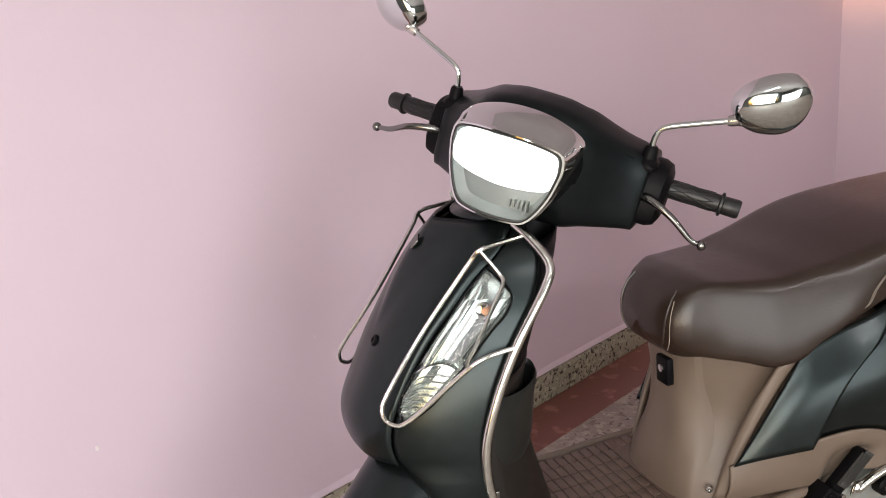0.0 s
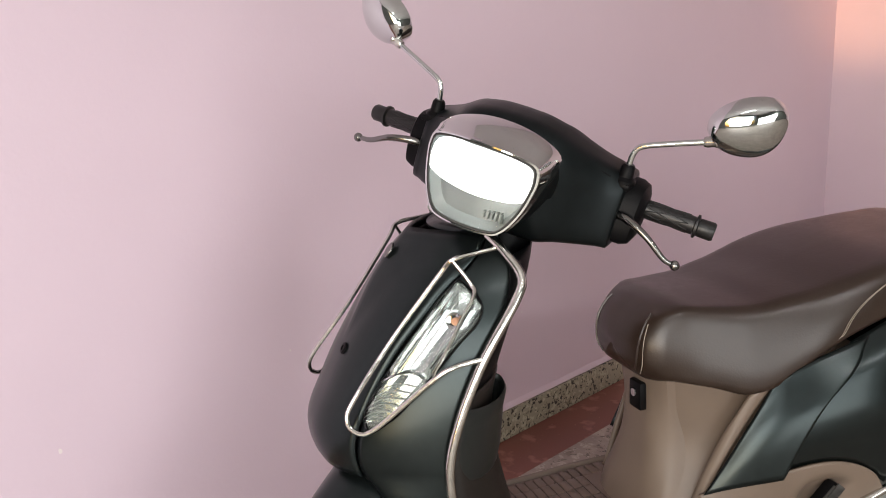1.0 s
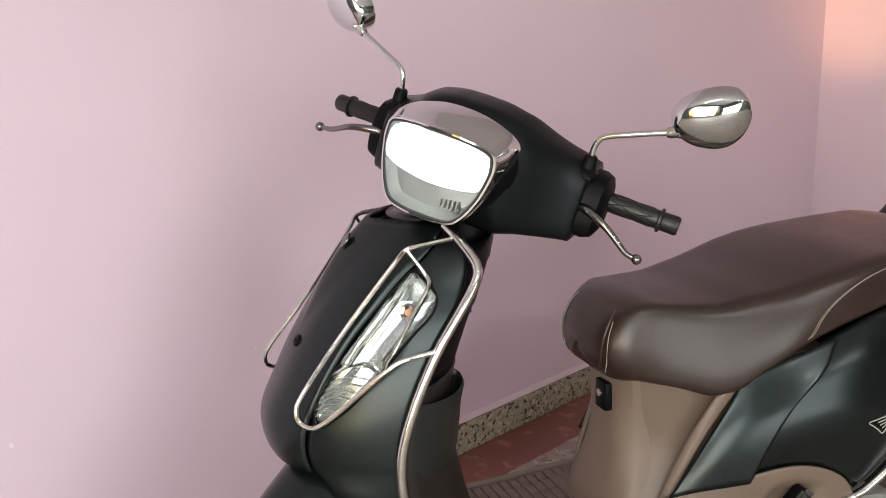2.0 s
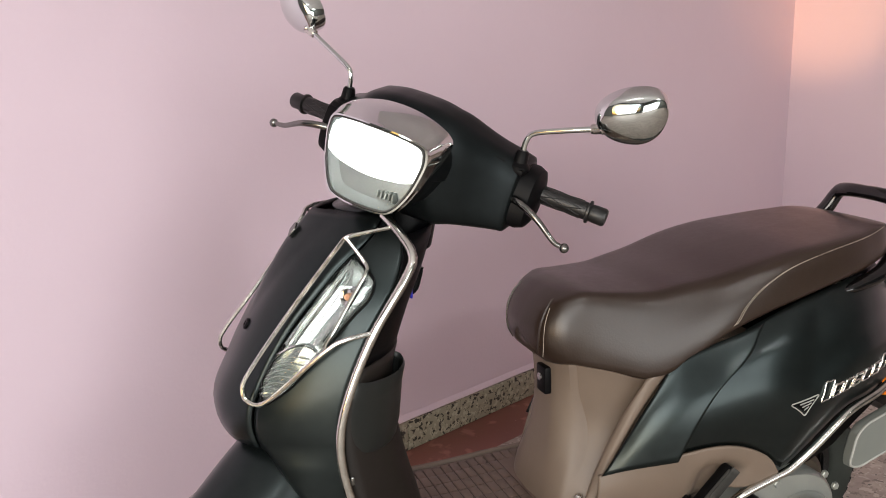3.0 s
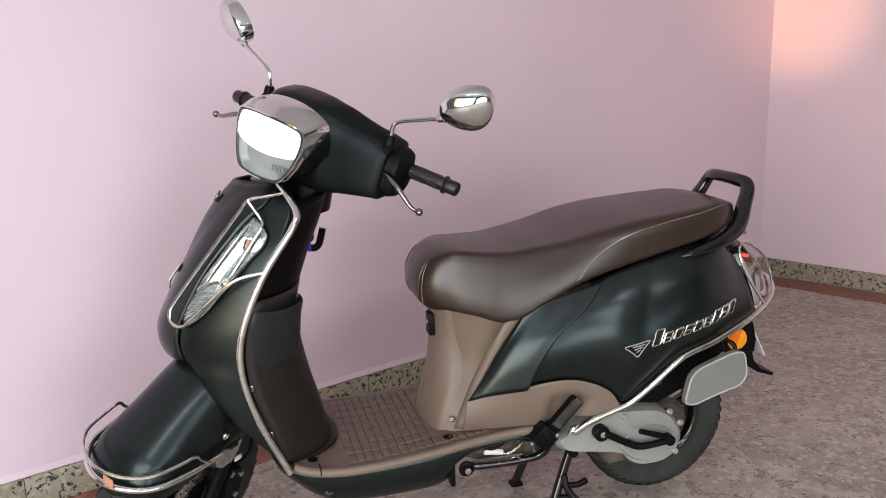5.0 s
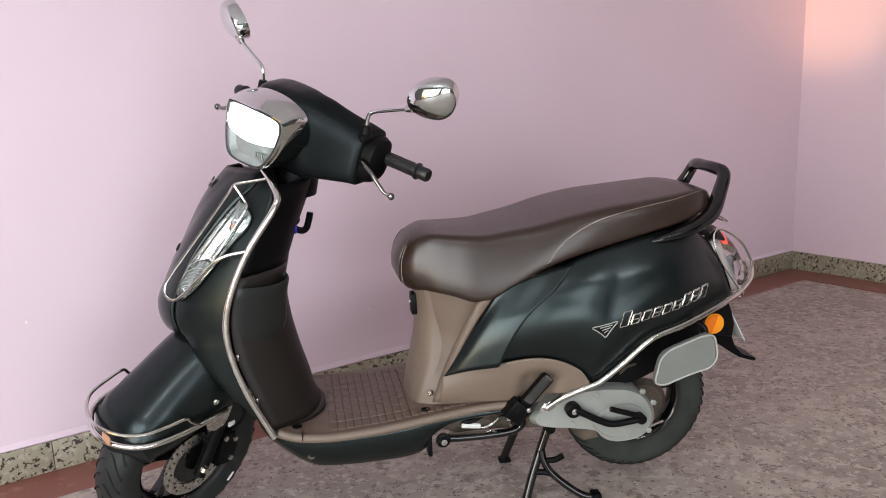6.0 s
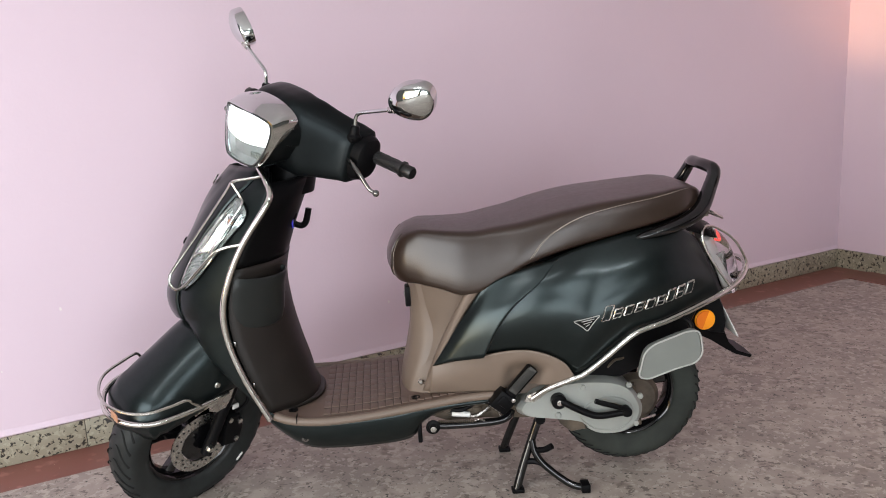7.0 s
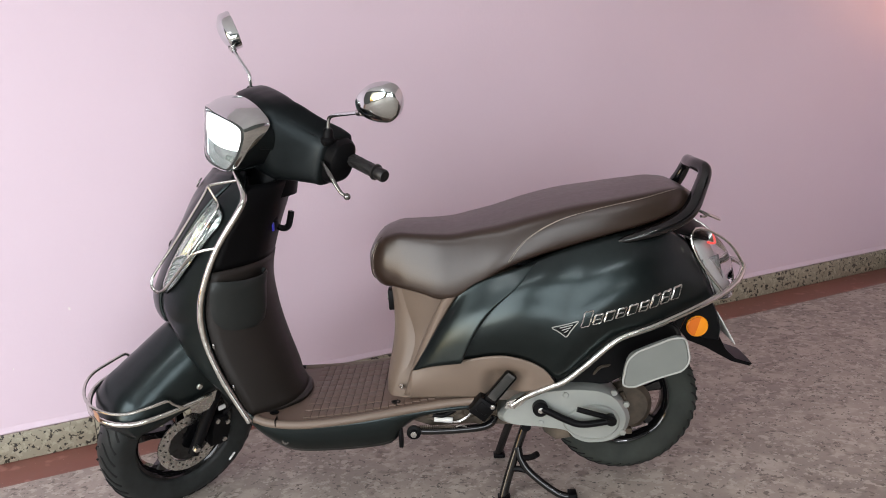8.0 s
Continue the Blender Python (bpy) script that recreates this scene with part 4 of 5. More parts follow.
lathe("side_reflector", [(0.029, 0), (0.03, 0.003), (0.028, 0.0065), (0.02, 0.0085), (0, 0.0095)], (1.433, -0.128, 0.482), (0, -1, 0), amber, mudguard, "round amber reflector", sides=36)
facet = [(0.027 * math.cos(a), 0.027 * math.sin(a)) for a in np.linspace(radians(70), radians(250), 20)]
slab("reflector_facet", [(1.433 + p[0], 0.482 + p[1]) for p in facet], -0.1345, -0.1378, deep_amber, mudguard, bevel=0.0005)
# grey side flap over the wheel
o = spline([(1.207, 0.372), (1.215, 0.42), (1.228, 0.45), (1.255, 0.466), (1.335, 0.493), (1.365, 0.498), (1.379, 0.485), (1.386, 0.45), (1.384, 0.418), (1.368, 0.403), (1.3, 0.384), (1.225, 0.362)], 60, True)
o = (o - o.mean(0)) * 0.95 + o.mean(0) + np.array((-0.006, 0.004))
flap = slab("side_flap", o, -0.235, -0.262, grey_plastic, scooter, "grey plastic side guard flap over the rear wheel", bevel=0.005)
tube("edge_bead", [(x, -0.261, z) for x, z in o[::4]], 0.0026, grey_edge, flap, sides=6, steps=90, closed=True)
tube("flap_bracket", [(1.3, -0.15, 0.535), (1.33, -0.2, 0.522), (1.352, -0.232, 0.512), (1.356, -0.24, 0.49)], 0.006, black_plastic, scooter, sides=8)

# -- engine case, kick starter, spring --
case_line = spline([(0.875, 0.285), (0.9, 0.318), (0.94, 0.342), (1.03, 0.356), (1.14, 0.35), (1.195, 0.327), (1.225, 0.285), (1.232, 0.25), (1.215, 0.212), (1.18, 0.192), (1.12, 0.19), (1.08, 0.207), (1.055, 0.232), (0.98, 0.248), (0.9, 0.262)], 80, True)
case = slab("engine_case", case_line, -0.09, -0.208, engine_silver, scooter, "silver painted engine case", bevel=0.014)
cover = spline([(1.05, 0.26), (1.09, 0.298), (1.15, 0.305), (1.195, 0.28), (1.2, 0.24), (1.17, 0.212), (1.12, 0.208), (1.075, 0.225)], 50, True)
slab("case_cover", cover, -0.2, -0.214, engine_silver, case, bevel=0.004)
slab("case_foot", [(0.99, 0.25), (1.06, 0.25), (1.075, 0.205), (1.03, 0.2), (1.0, 0.225)], -0.1, -0.19, grime, case)
for x, z in ((0.92, 0.325), (0.99, 0.262), (1.06, 0.338), (1.19, 0.335), (1.222, 0.3), (1.21, 0.22)):
    lathe("case_bolt", [(0.009, 0), (0.009, 0.006), (0.007, 0.008), (0, 0.008)], (x, -0.205, z), (0, -1, 0), engine_silver, case, sides=6)
kick = tube("kick_lever", [(0.985, -0.225, 0.312), (1.005, -0.23, 0.305), (1.06, -0.233, 0.275), (1.1, -0.235, 0.262), (1.17, -0.237, 0.268)], 0.0095, black_plastic, scooter, "black kick start lever", sides=10)
lathe("boss", [(0.021, 0), (0.021, 0.02), (0.017, 0.024), (0, 0.024)], (0.99, -0.208, 0.308), (0, -1, 0), black_plastic, kick, sides=20)
lathe("cap", [(0.009, 0), (0.008, 0.004), (0, 0.005)], (0.99, -0.232, 0.308), (0, -1, 0), steel, kick, sides=14)
tube("pedal", [(1.178, -0.24, 0.275), (1.15, -0.246, 0.288), (1.1, -0.248, 0.306), (1.085, -0.248, 0.312)], 0.0075, black_plastic, kick, sides=8)
lathe("pedal_joint", [(0.014, 0), (0.014, 0.024), (0, 0.025)], (1.175, -0.222, 0.27), (0, -1, 0), black_plastic, kick, sides=14)
a, b = Vector((0.925, -0.232, 0.425)), Vector((0.832, -0.216, 0.315))
way = (a - b).normalized()
side1 = way.cross(Vector((0, 1, 0))).normalized()
REST = Matrix.Translation(b) @ Matrix((side1, Vector((0, 1, 0)), way)).transposed().to_4x4()
rest = block("pillion_footrest", -0.018, 0.015, -0.014, 0.012, 0.02, 0.135, black_plastic, scooter, "black folded pillion footrest with a ribbed pad", 0.006, m=REST)
block("rest_pad", -0.01, 0.014, -0.0185, -0.012, 0.045, 0.128, footpad_grey, rest, "worn grey ribbed pad", 0.002, m=REST)
for k in range(11):
    block("pad_rib", -0.009, 0.013, -0.0208, -0.017, 0.048 + 0.0073 * k, 0.0625 + 0.0073 * k, footpad_grey, rest, bevel=0.0008, m=REST)
block("rest_bracket", -0.026, 0.028, -0.02, 0.03, -0.022, 0.034, black_plastic, rest, bevel=0.005, m=REST)
block("bracket_plate", -0.014, 0.018, -0.0225, -0.018, -0.004, 0.024, black_plastic, rest, bevel=0.002, m=REST)
lathe("rest_pin", [(0.006, 0), (0.006, 0.004), (0, 0.005)], REST @ Vector((-0.014, -0.02, 0.03)), (0, -1, 0), steel, rest, sides=12)
lathe("mount_bolt", [(0.013, 0), (0.013, 0.008), (0.008, 0.012), (0, 0.012)], (0.915, -0.222, 0.328), (0, -1, 0), steel, case, sides=6)
slab("guard_bracket", [(0.893, 0.318), (0.9, 0.336), (0.93, 0.345), (0.955, 0.36), (0.962, 0.346), (0.94, 0.326), (0.918, 0.314)], -0.226, -0.23, steel, rear_guard, bevel=0.001)
lathe("flank_hole", [(0.006, 0), (0.006, 0.002), (0, 0.0021)], (0.992, -0.2355, 0.408), (0, -1, 0), groove_black, case, sides=12)
# brake arm and wires behind the case
tube("brake_arm", [(1.225, -0.12, 0.3), (1.24, -0.125, 0.25), (1.235, -0.125, 0.2), (1.22, -0.12, 0.185)], 0.007, grime, case, sides=8)
block("cable_stop", 1.2, 1.25, -0.135, -0.115, 0.178, 0.195, grime, case, bevel=0.003)
tube("brake_cable", [(1.25, -0.125, 0.19), (1.3, -0.1, 0.19)], 0.004, steel, case, sides=6)
tube("loom", [(1.06, -0.15, 0.37), (1.12, -0.16, 0.385), (1.18, -0.15, 0.37), (1.24, -0.12, 0.36), (1.28, -0.1, 0.39)], 0.005, black_plastic, case, sides=7)
tube("loom", [(1.14, -0.16, 0.37), (1.16, -0.17, 0.395), (1.19, -0.16, 0.4), (1.2, -0.13, 0.42)], 0.004, grime, case, sides=7)
# oily metal between board and case
slab("engine_block", [(0.62, 0.26), (0.7, 0.285), (0.86, 0.31), (0.96, 0.33), (1.08, 0.31), (1.08, 0.24), (0.92, 0.225), (0.8, 0.235), (0.68, 0.235)], -0.13, 0.13, grime, scooter, "oily engine block under the board", bevel=0.012)
for x, z, r in ((0.80, 0.275, 0.022), (0.855, 0.28, 0.018), (0.74, 0.268, 0.016)):
    lathe("engine_fitting", [(r * 0.4, 0), (r, 0.004), (r, 0.03), (r * 0.7, 0.034), (0, 0.03)], (x, -0.1, z), (0, -1, 0), grime, scooter, sides=16)
tube("engine_cable", [(0.7, -0.14, 0.262), (0.76, -0.145, 0.25), (0.79, -0.145, 0.262), (0.81, -0.14, 0.275), (0.83, -0.14, 0.262), (0.84, -0.138, 0.24)], 0.004, steel, scooter, sides=6)
lathe("cable_sleeve", [(0.007, 0), (0.008, 0.002), (0.008, 0.05), (0.006, 0.052)], (0.7, -0.142, 0.262), (1, 0, -0.15), white_mark, scooter, sides=12)
side_stand = tube("side_stand", [(0.645, -0.16, 0.24), (0.68, -0.162, 0.236), (0.76, -0.165, 0.236), (0.83, -0.165, 0.24), (0.86, -0.16, 0.25), (0.868, -0.15, 0.262)], 0.011, black_gloss, scooter, "folded black side stand", sides=10)
lathe("pivot_bolt", [(0.02, 0), (0.02, 0.006), (0.011, 0.008), (0.011, 0.014), (0, 0.014)], (0.643, -0.172, 0.24), (0, -1, 0), black_plastic, side_stand, sides=20)
lathe("nut", [(0.009, 0), (0.009, 0.006), (0, 0.007)], (0.643, -0.186, 0.24), (0, -1, 0), steel, side_stand, sides=6)
coil = [(0.66 + 0.1 * t, -0.172 + 0.0042 * math.cos(t * 110), 0.254 - 0.006 * t + 0.0042 * math.sin(t * 110)) for t in np.linspace(0, 1, 190)]
tube("stand_spring", coil, 0.0011, grime, side_stand, sides=5, steps=300)
tube("spring_hook", [(0.76, -0.176, 0.25), (0.775, -0.174, 0.252), (0.79, -0.17, 0.244), (0.8, -0.166, 0.24)], 0.0022, steel, side_stand, sides=6)
for y, z, r in ((-0.13, 0.282, 0.007), (-0.12, 0.265, 0.005)):
    tube("engine_hose", [(0.66, y, z), (0.72, y - 0.012, z - 0.012), (0.78, y - 0.004, z + 0.006), (0.84, y - 0.012, z - 0.004), (0.9, y, z + 0.01)], r, black_plastic if r > 0.006 else grime, scooter, sides=8, steps=30)
for x, z, r in ((0.69, 0.276, 0.012), (0.77, 0.286, 0.015), (0.83, 0.268, 0.01), (0.885, 0.27, 0.014)):
    lathe("engine_fitting", [(r * 0.5, 0), (r, 0.003), (r, 0.012), (r * 0.6, 0.014), (r * 0.6, 0.02), (0, 0.02)], (x, -0.128, z), (0, -1, 0), grime if r > 0.011 else steel, scooter, sides=14)
# centre stand
stand = tube("centre_stand", [(0.955, -0.105, 0.215), (0.93, -0.11, 0.15), (0.9, -0.122, 0.07), (0.879, -0.134, 0.008)], 0.0125, black_gloss, scooter, "black tube centre stand with its foot lever", sides=12)
tube("far_leg", [(0.955, 0.105, 0.215), (0.93, 0.11, 0.15), (0.9, 0.122, 0.07), (0.879, 0.134, 0.008)], 0.0125, black_gloss, stand, sides=12)
tube("foot_lever", [(0.93, -0.118, 0.15), (0.935, -0.125, 0.12), (0.955, -0.135, 0.085), (1.0, -0.15, 0.045), (1.04, -0.162, 0.02), (1.075, -0.168, 0.014)], 0.0105, black_gloss, stand, sides=12)
tube("cross_bar", [(0.905, -0.12, 0.085), (0.93, -0.125, 0.087), (0.957, -0.136, 0.083)], 0.009, black_plastic, stand, sides=8)
tube("top_tube", [(0.955, -0.13, 0.215), (0.955, 0.13, 0.215)], 0.014, black_plastic, stand, sides=12, steps=4)
tube("stop", [(0.945, -0.125, 0.12), (0.965, -0.14, 0.128), (0.982, -0.15, 0.142)], 0.009, black_plastic, stand, sides=8)
for y in (-0.134, 0.134):
    block("foot", 0.864, 0.9, y - 0.016, y + 0.016, 0.0, 0.012, black_plastic, stand, bevel=0.003)
block("lever_pad", 1.06, 1.085, -0.188, -0.15, 0.004, 0.03, black_plastic, stand, bevel=0.003)


# -- wheels --
def wheel(name, centre, radius, half, rim_r, label, m=None, spokes=6, skin_mat=rubber, cuts=44, width=0.0036):
    """A tyre with its rim, hub and spokes; axis along y."""
    c = Vector(centre)
    prof = [(rim_r, -half * 0.72), (rim_r + 0.012, -half * 0.86), (rim_r + (radius - rim_r) * 0.55, -half), (radius - 0.016, -half * 0.86), (radius - 0.005, -half * 0.6), (radius, -half * 0.2), (radius, half * 0.2), (radius - 0.005, half * 0.6), (radius - 0.016, half * 0.86), (rim_r + (radius - rim_r) * 0.55, half), (rim_r + 0.012, half * 0.86), (rim_r, half * 0.72), (rim_r - 0.004, 0)]
    smooth = spline(prof, 40, True)
    rings = [[c + Vector((r * math.cos(a), h, r * math.sin(a))) for r, h in smooth] for a in np.linspace(0, 2 * math.pi, 73)]
    v, f = skin(rings, caps=False)
    whole = place(name, v, f, skin_mat, scooter, label, m=m)
    rim = [(rim_r + 0.004, -half * 0.78), (rim_r + 0.006, -half * 0.7), (rim_r - 0.008, -half * 0.6), (rim_r - 0.018, -half * 0.3), (rim_r - 0.018, half * 0.3), (rim_r - 0.008, half * 0.6), (rim_r + 0.006, half * 0.7), (rim_r + 0.004, half * 0.78)]
    rings = [[c + Vector((r * math.cos(a), h, r * math.sin(a))) for r, h in rim] for a in np.linspace(0, 2 * math.pi, 61)]
    v, f = skin(rings, caps=False)
    place("rim", v, f, black_gloss, whole, "black alloy rim", m=m)
    lathe("hub", [(0, -half * 0.9), (0.03, -half * 0.9), (0.034, -half * 0.6), (0.03, 0), (0.034, half * 0.6), (0.03, half * 0.9), (0, half * 0.9)], c, (0, 1, 0), black_gloss, whole, sides=24, m=m)
    for k in range(spokes):
        a = 2 * math.pi * (k + 0.25) / spokes
        d, e = Vector((math.cos(a), 0, math.sin(a))), Vector((-math.sin(a), 0, math.cos(a)))
        rings = [[c + d * r + e * w * x + Vector((0, t * y, 0)) for x, y in ((-1, -0.7), (-0.7, -1), (0.7, -1), (1, -0.7), (1, 0.7), (0.7, 1), (-0.7, 1), (-1, 0.7))] for r, w, t in ((0.025, 0.016, 0.016), (rim_r * 0.6, 0.011, 0.012), (rim_r - 0.014, 0.018, 0.014))]
        v, f = skin(rings)
        place("spoke", v, f, black_gloss, whole, m=m)
    # tread blocks pressed into both shoulders
    grooves = []
    for k in range(cuts):
        a0 = 2 * math.pi * k / cuts
        for s in (-1, 1):
            keys = []
            for q in np.linspace(0, 1, 7):
                a = a0 + (0.02 + 8.8 / cuts * q * q) + (math.pi / cuts if s > 0 else 0)
                h = s * half * (0.12 + 0.82 * q)
                r = radius - (0.0 if q < 0.25 else 0.02 * ((q - 0.25) / 0.75) ** 2.2) - 0.001
                keys.append(c + Vector((r * math.cos(a), h, r * math.sin(a))))
            grooves.append(tube_data(keys, width, sides=4, steps=11, flat=0.3))
    v, f = merged(*grooves)
    tagged(place("tread", v, f, groove_black, whole, m=m), kind="stuff")
    return whole


rear_wheel = wheel("rear_wheel", (1.245, 0.0, 0.24), 0.217, 0.05, 0.135, "rear wheel with a dusty worn tyre", skin_mat=dusty_rubber)
lathe("brake_drum", [(0.07, -0.05), (0.075, -0.07), (0.06, -0.085), (0, -0.085)], (1.245, 0, 0.24), (0, 1, 0), grime, rear_wheel, sides=28)
slab("rear_inner_panel", [(1.03, 0.4), (1.19, 0.5), (1.36, 0.53), (1.375, 0.47), (1.32, 0.43), (1.25, 0.375), (1.18, 0.345), (1.1, 0.345), (1.04, 0.355)], -0.15, -0.165, black_plastic, scooter, "black panel beside the rear wheel", bevel=0.003)
block("sill_tail", 0.6, 0.612, -0.185, -0.15, 0.2, 0.262, black_plastic, scooter)
slab("rear_inner_fender", [(1.0, 0.46), (1.1, 0.48), (1.3, 0.52), (1.4, 0.52), (1.38, 0.48), (1.28, 0.475), (1.15, 0.455), (1.05, 0.4), (1.0, 0.36)], -0.16, 0.16, black_plastic, scooter, "black inner fender above the rear wheel", bevel=0.006)

# ---- steered parts ----
front_wheel = wheel("front_wheel", AXLE, 0.236, 0.053, 0.15, "front wheel with a ribbed black tyre", STEER, 5, cuts=34, width=0.0034)
v, f = lathe_data([(0.062, -0.002), (0.094, -0.002), (0.094, 0.002), (0.06, 0.002), (0.06, -0.002)], AXLE + Vector((-0.004, -0.062, -0.004)), (0, 1, 0), 48)
f = [q for q in f if len(q) == 4]
disc = place("brake_disc", v, f, steel, front_wheel, "drilled steel brake disc", m=STEER)
holes = []
for k in range(36):
    a, r = 2 * math.pi * k / 36, (0.07, 0.078, 0.086)[k % 3]
    holes.append(lathe_data([(0.0028, 0), (0.0028, 0.0012), (0, 0.0012)], AXLE + Vector((-0.004 + r * math.cos(a), -0.0642, r * math.sin(a))), (0, -1, 0), 8))
v, f = merged(*holes)
place("drill_holes", v, f, groove_black, disc, m=STEER)
lathe("disc_carrier", [(0, -0.006), (0.03, -0.006), (0.062, -0.003), (0.062, 0.003), (0, 0.006)], AXLE + Vector((0, -0.06, 0)), (0, 1, 0), black_gloss, front_wheel, sides=30, m=STEER)
UPFORK = Vector((0.445 * 0.37, 0, 0.895 * 0.37))
for s in (-1, 1):
    p = AXLE + Vector((-0.004, s * 0.088, -0.028))
    leg = tube("fork_leg", [p, p + UPFORK * 0.3, p + UPFORK * 0.6, p + UPFORK], 0.0165, black_plastic, scooter, "black front fork leg" if s < 0 else "", sides=14, m=STEER)
    lathe("axle_nut", [(0.012, 0), (0.012, 0.008), (0.008, 0.014), (0, 0.014)], AXLE + Vector((0.0, s * 0.1, 0)), (0, s, 0), steel, leg, sides=6, m=STEER)
caliper = slab("brake_caliper", [(-0.02, 0.2), (0.03, 0.19), (0.05, 0.25), (0.04, 0.3), (0.0, 0.305), (-0.015, 0.26)], -0.045, -0.098, black_plastic, scooter, "black front brake caliper", bevel=0.008, m=STEER)
for x, z in ((0.02, 0.215), (0.036, 0.272), (0.005, 0.29)):
    lathe("caliper_bolt", [(0.008, 0), (0.008, 0.005), (0, 0.006)], (x, -0.098, z), (0, -1, 0), steel, caliper, sides=6, m=STEER)
block("caliper_label", 0.012, 0.034, -0.1005, -0.097, 0.325, 0.34, white_mark, caliper, m=STEER @ pose(0, 0, 0))
tube("brake_hose", [(0.03, -0.09, 0.3), (0.06, -0.1, 0.33), (0.075, -0.09, 0.38), (0.08, -0.07, 0.45)], 0.005, black_plastic, scooter, sides=8, m=STEER)

# small white dash on the tyre's side
lathe_at = AXLE + Vector((0.13, -0.0535, -0.145))
block("tyre_mark", -0.015, 0.015, -0.001, 0.0015, -0.003, 0.003, white_mark, front_wheel, m=STEER @ Matrix.Translation(lathe_at) @ Matrix.Rotation(radians(-42), 4, "Y"))

# front fender
FEND = [(-0.285, 0.375, 0.355, 0.035), (-0.275, 0.408, 0.358, 0.086), (-0.245, 0.452, 0.37, 0.108), (-0.19, 0.491, 0.379, 0.115), (-0.13, 0.529, 0.391, 0.115), (-0.06, 0.57, 0.405, 0.118), (0.01, 0.606, 0.425, 0.118), (0.07, 0.64, 0.45, 0.112)]
rows = []
for x in [-0.285, -0.281, -0.275, -0.262, *np.linspace(-0.245, 0.07, 26)]:
    crest, edge, hw = table(FEND, x)[0]
    row = []
    for a in np.linspace(-math.pi / 2, math.pi / 2, 33):
        c, s = math.cos(a), math.sin(a)
        y = hw * math.copysign(abs(s) ** 0.72, s)
        row.append(np.array((x + 0.03 * (1 - c**0.9), y, edge + (crest - edge) * c**0.74)))
    rows.append(row)
fender = sheet("front_fender", rows, 0.005, paint, scooter, "dark green satin front fender", m=STEER)
screw("fender_screw", (-0.045, -0.121, 0.457), (0, -1, 0), fender, 0.009, m=STEER)
lower = [(-0.02, -0.132, 0.426), (-0.08, -0.132, 0.423), (-0.16, -0.126, 0.42), (-0.235, -0.108, 0.418), (-0.28, -0.065, 0.417)]
fguard = tube("fender_guard", lower + [(-0.3, 0, 0.417)] + flip(lower[::-1]), 0.0075, guard_steel, scooter, "chrome guard rail round the front fender", sides=10, steps=80, m=STEER)
upper = [(-0.105, -0.135, 0.424), (-0.13, -0.133, 0.448), (-0.145, -0.131, 0.465), (-0.19, -0.124, 0.463), (-0.25, -0.106, 0.46), (-0.29, -0.062, 0.459)]
tube("upper_rod", upper + [(-0.307, 0, 0.459)] + flip(upper[::-1]), 0.0042, guard_steel, fguard, sides=8, steps=80, m=STEER)
for s in (-1, 1):
    slab("guard_plate", [(-0.085, 0.424), (0.0, 0.432), (-0.012, 0.4), (-0.03, 0.378), (-0.06, 0.376), (-0.08, 0.39)], s * 0.128, s * 0.132, steel, fguard, m=STEER, bevel=0.001)

block("reflector_strip", -0.302, -0.297, -0.05, -0.018, 0.42, 0.445, faded_amber, fguard, "faded amber reflector strip", m=STEER)

# headset cowl: outlines across the width
COWL = [(0.0, 0.296, 1.091, 0.076, 0.109, 4.0), (0.05, 0.297, 1.09, 0.075, 0.107, 4.0), (0.09, 0.302, 1.085, 0.073, 0.1, 3.8), (0.115, 0.313, 1.08, 0.066, 0.089, 3.6), (0.14, 0.33, 1.072, 0.058, 0.08, 3.6), (0.19, 0.36, 1.06, 0.05, 0.066, 4.0), (0.215, 0.365, 1.056, 0.047, 0.062, 4.4)]
rings = []
for y in [-0.2, *np.linspace(-0.197, 0.197, 45), 0.2]:
    cx, cz, hx, hz, pw = table(COWL, abs(y))[0]
    k = 0.93 if abs(y) > 0.198 else 1.0
    ring = ring_xz(cx, cz, hx * k, hz * k, pw, y, 44)
    arm = min(1.0, max(0.0, (abs(y) - 0.07) / 0.1))
    ring = [(cx + (x - cx) * (1 - 0.45 * (1 - arm) * max(0.0, (z - cz) / hz) * (x > cx)) + (z - cz) * 0.25 * arm, yy, z) for x, yy, z in ring]
    rings.append(ring)
v, f = skin(rings)
headset = place("headset_cowl", v, f, cowl_paint, scooter, "dark satin handlebar cowl", m=STEER, angle=50)

# headlamp: chrome bezel, lens, lit lamp
FACE = [(-0.04, 1.032), (0.04, 1.032), (0.068, 1.041), (0.09, 1.078), (0.101, 1.12), (0.102, 1.144), (0.093, 1.163), (0.05, 1.174), (0, 1.177), (-0.05, 1.174), (-0.093, 1.163), (-0.102, 1.144), (-0.101, 1.12), (-0.09, 1.078), (-0.068, 1.041)]


def face_ring(scale, x_off, n=72):
    o = spline(FACE, n, True)
    c = np.array((0, 1.106))
    out = []
    for p in o:
        q = c + (p - c) * scale
        out.append((0.132 + (q[1] - 1.1) * 0.16 + 2.3 * q[0] ** 2 + x_off, q[0], q[1]))
    return out


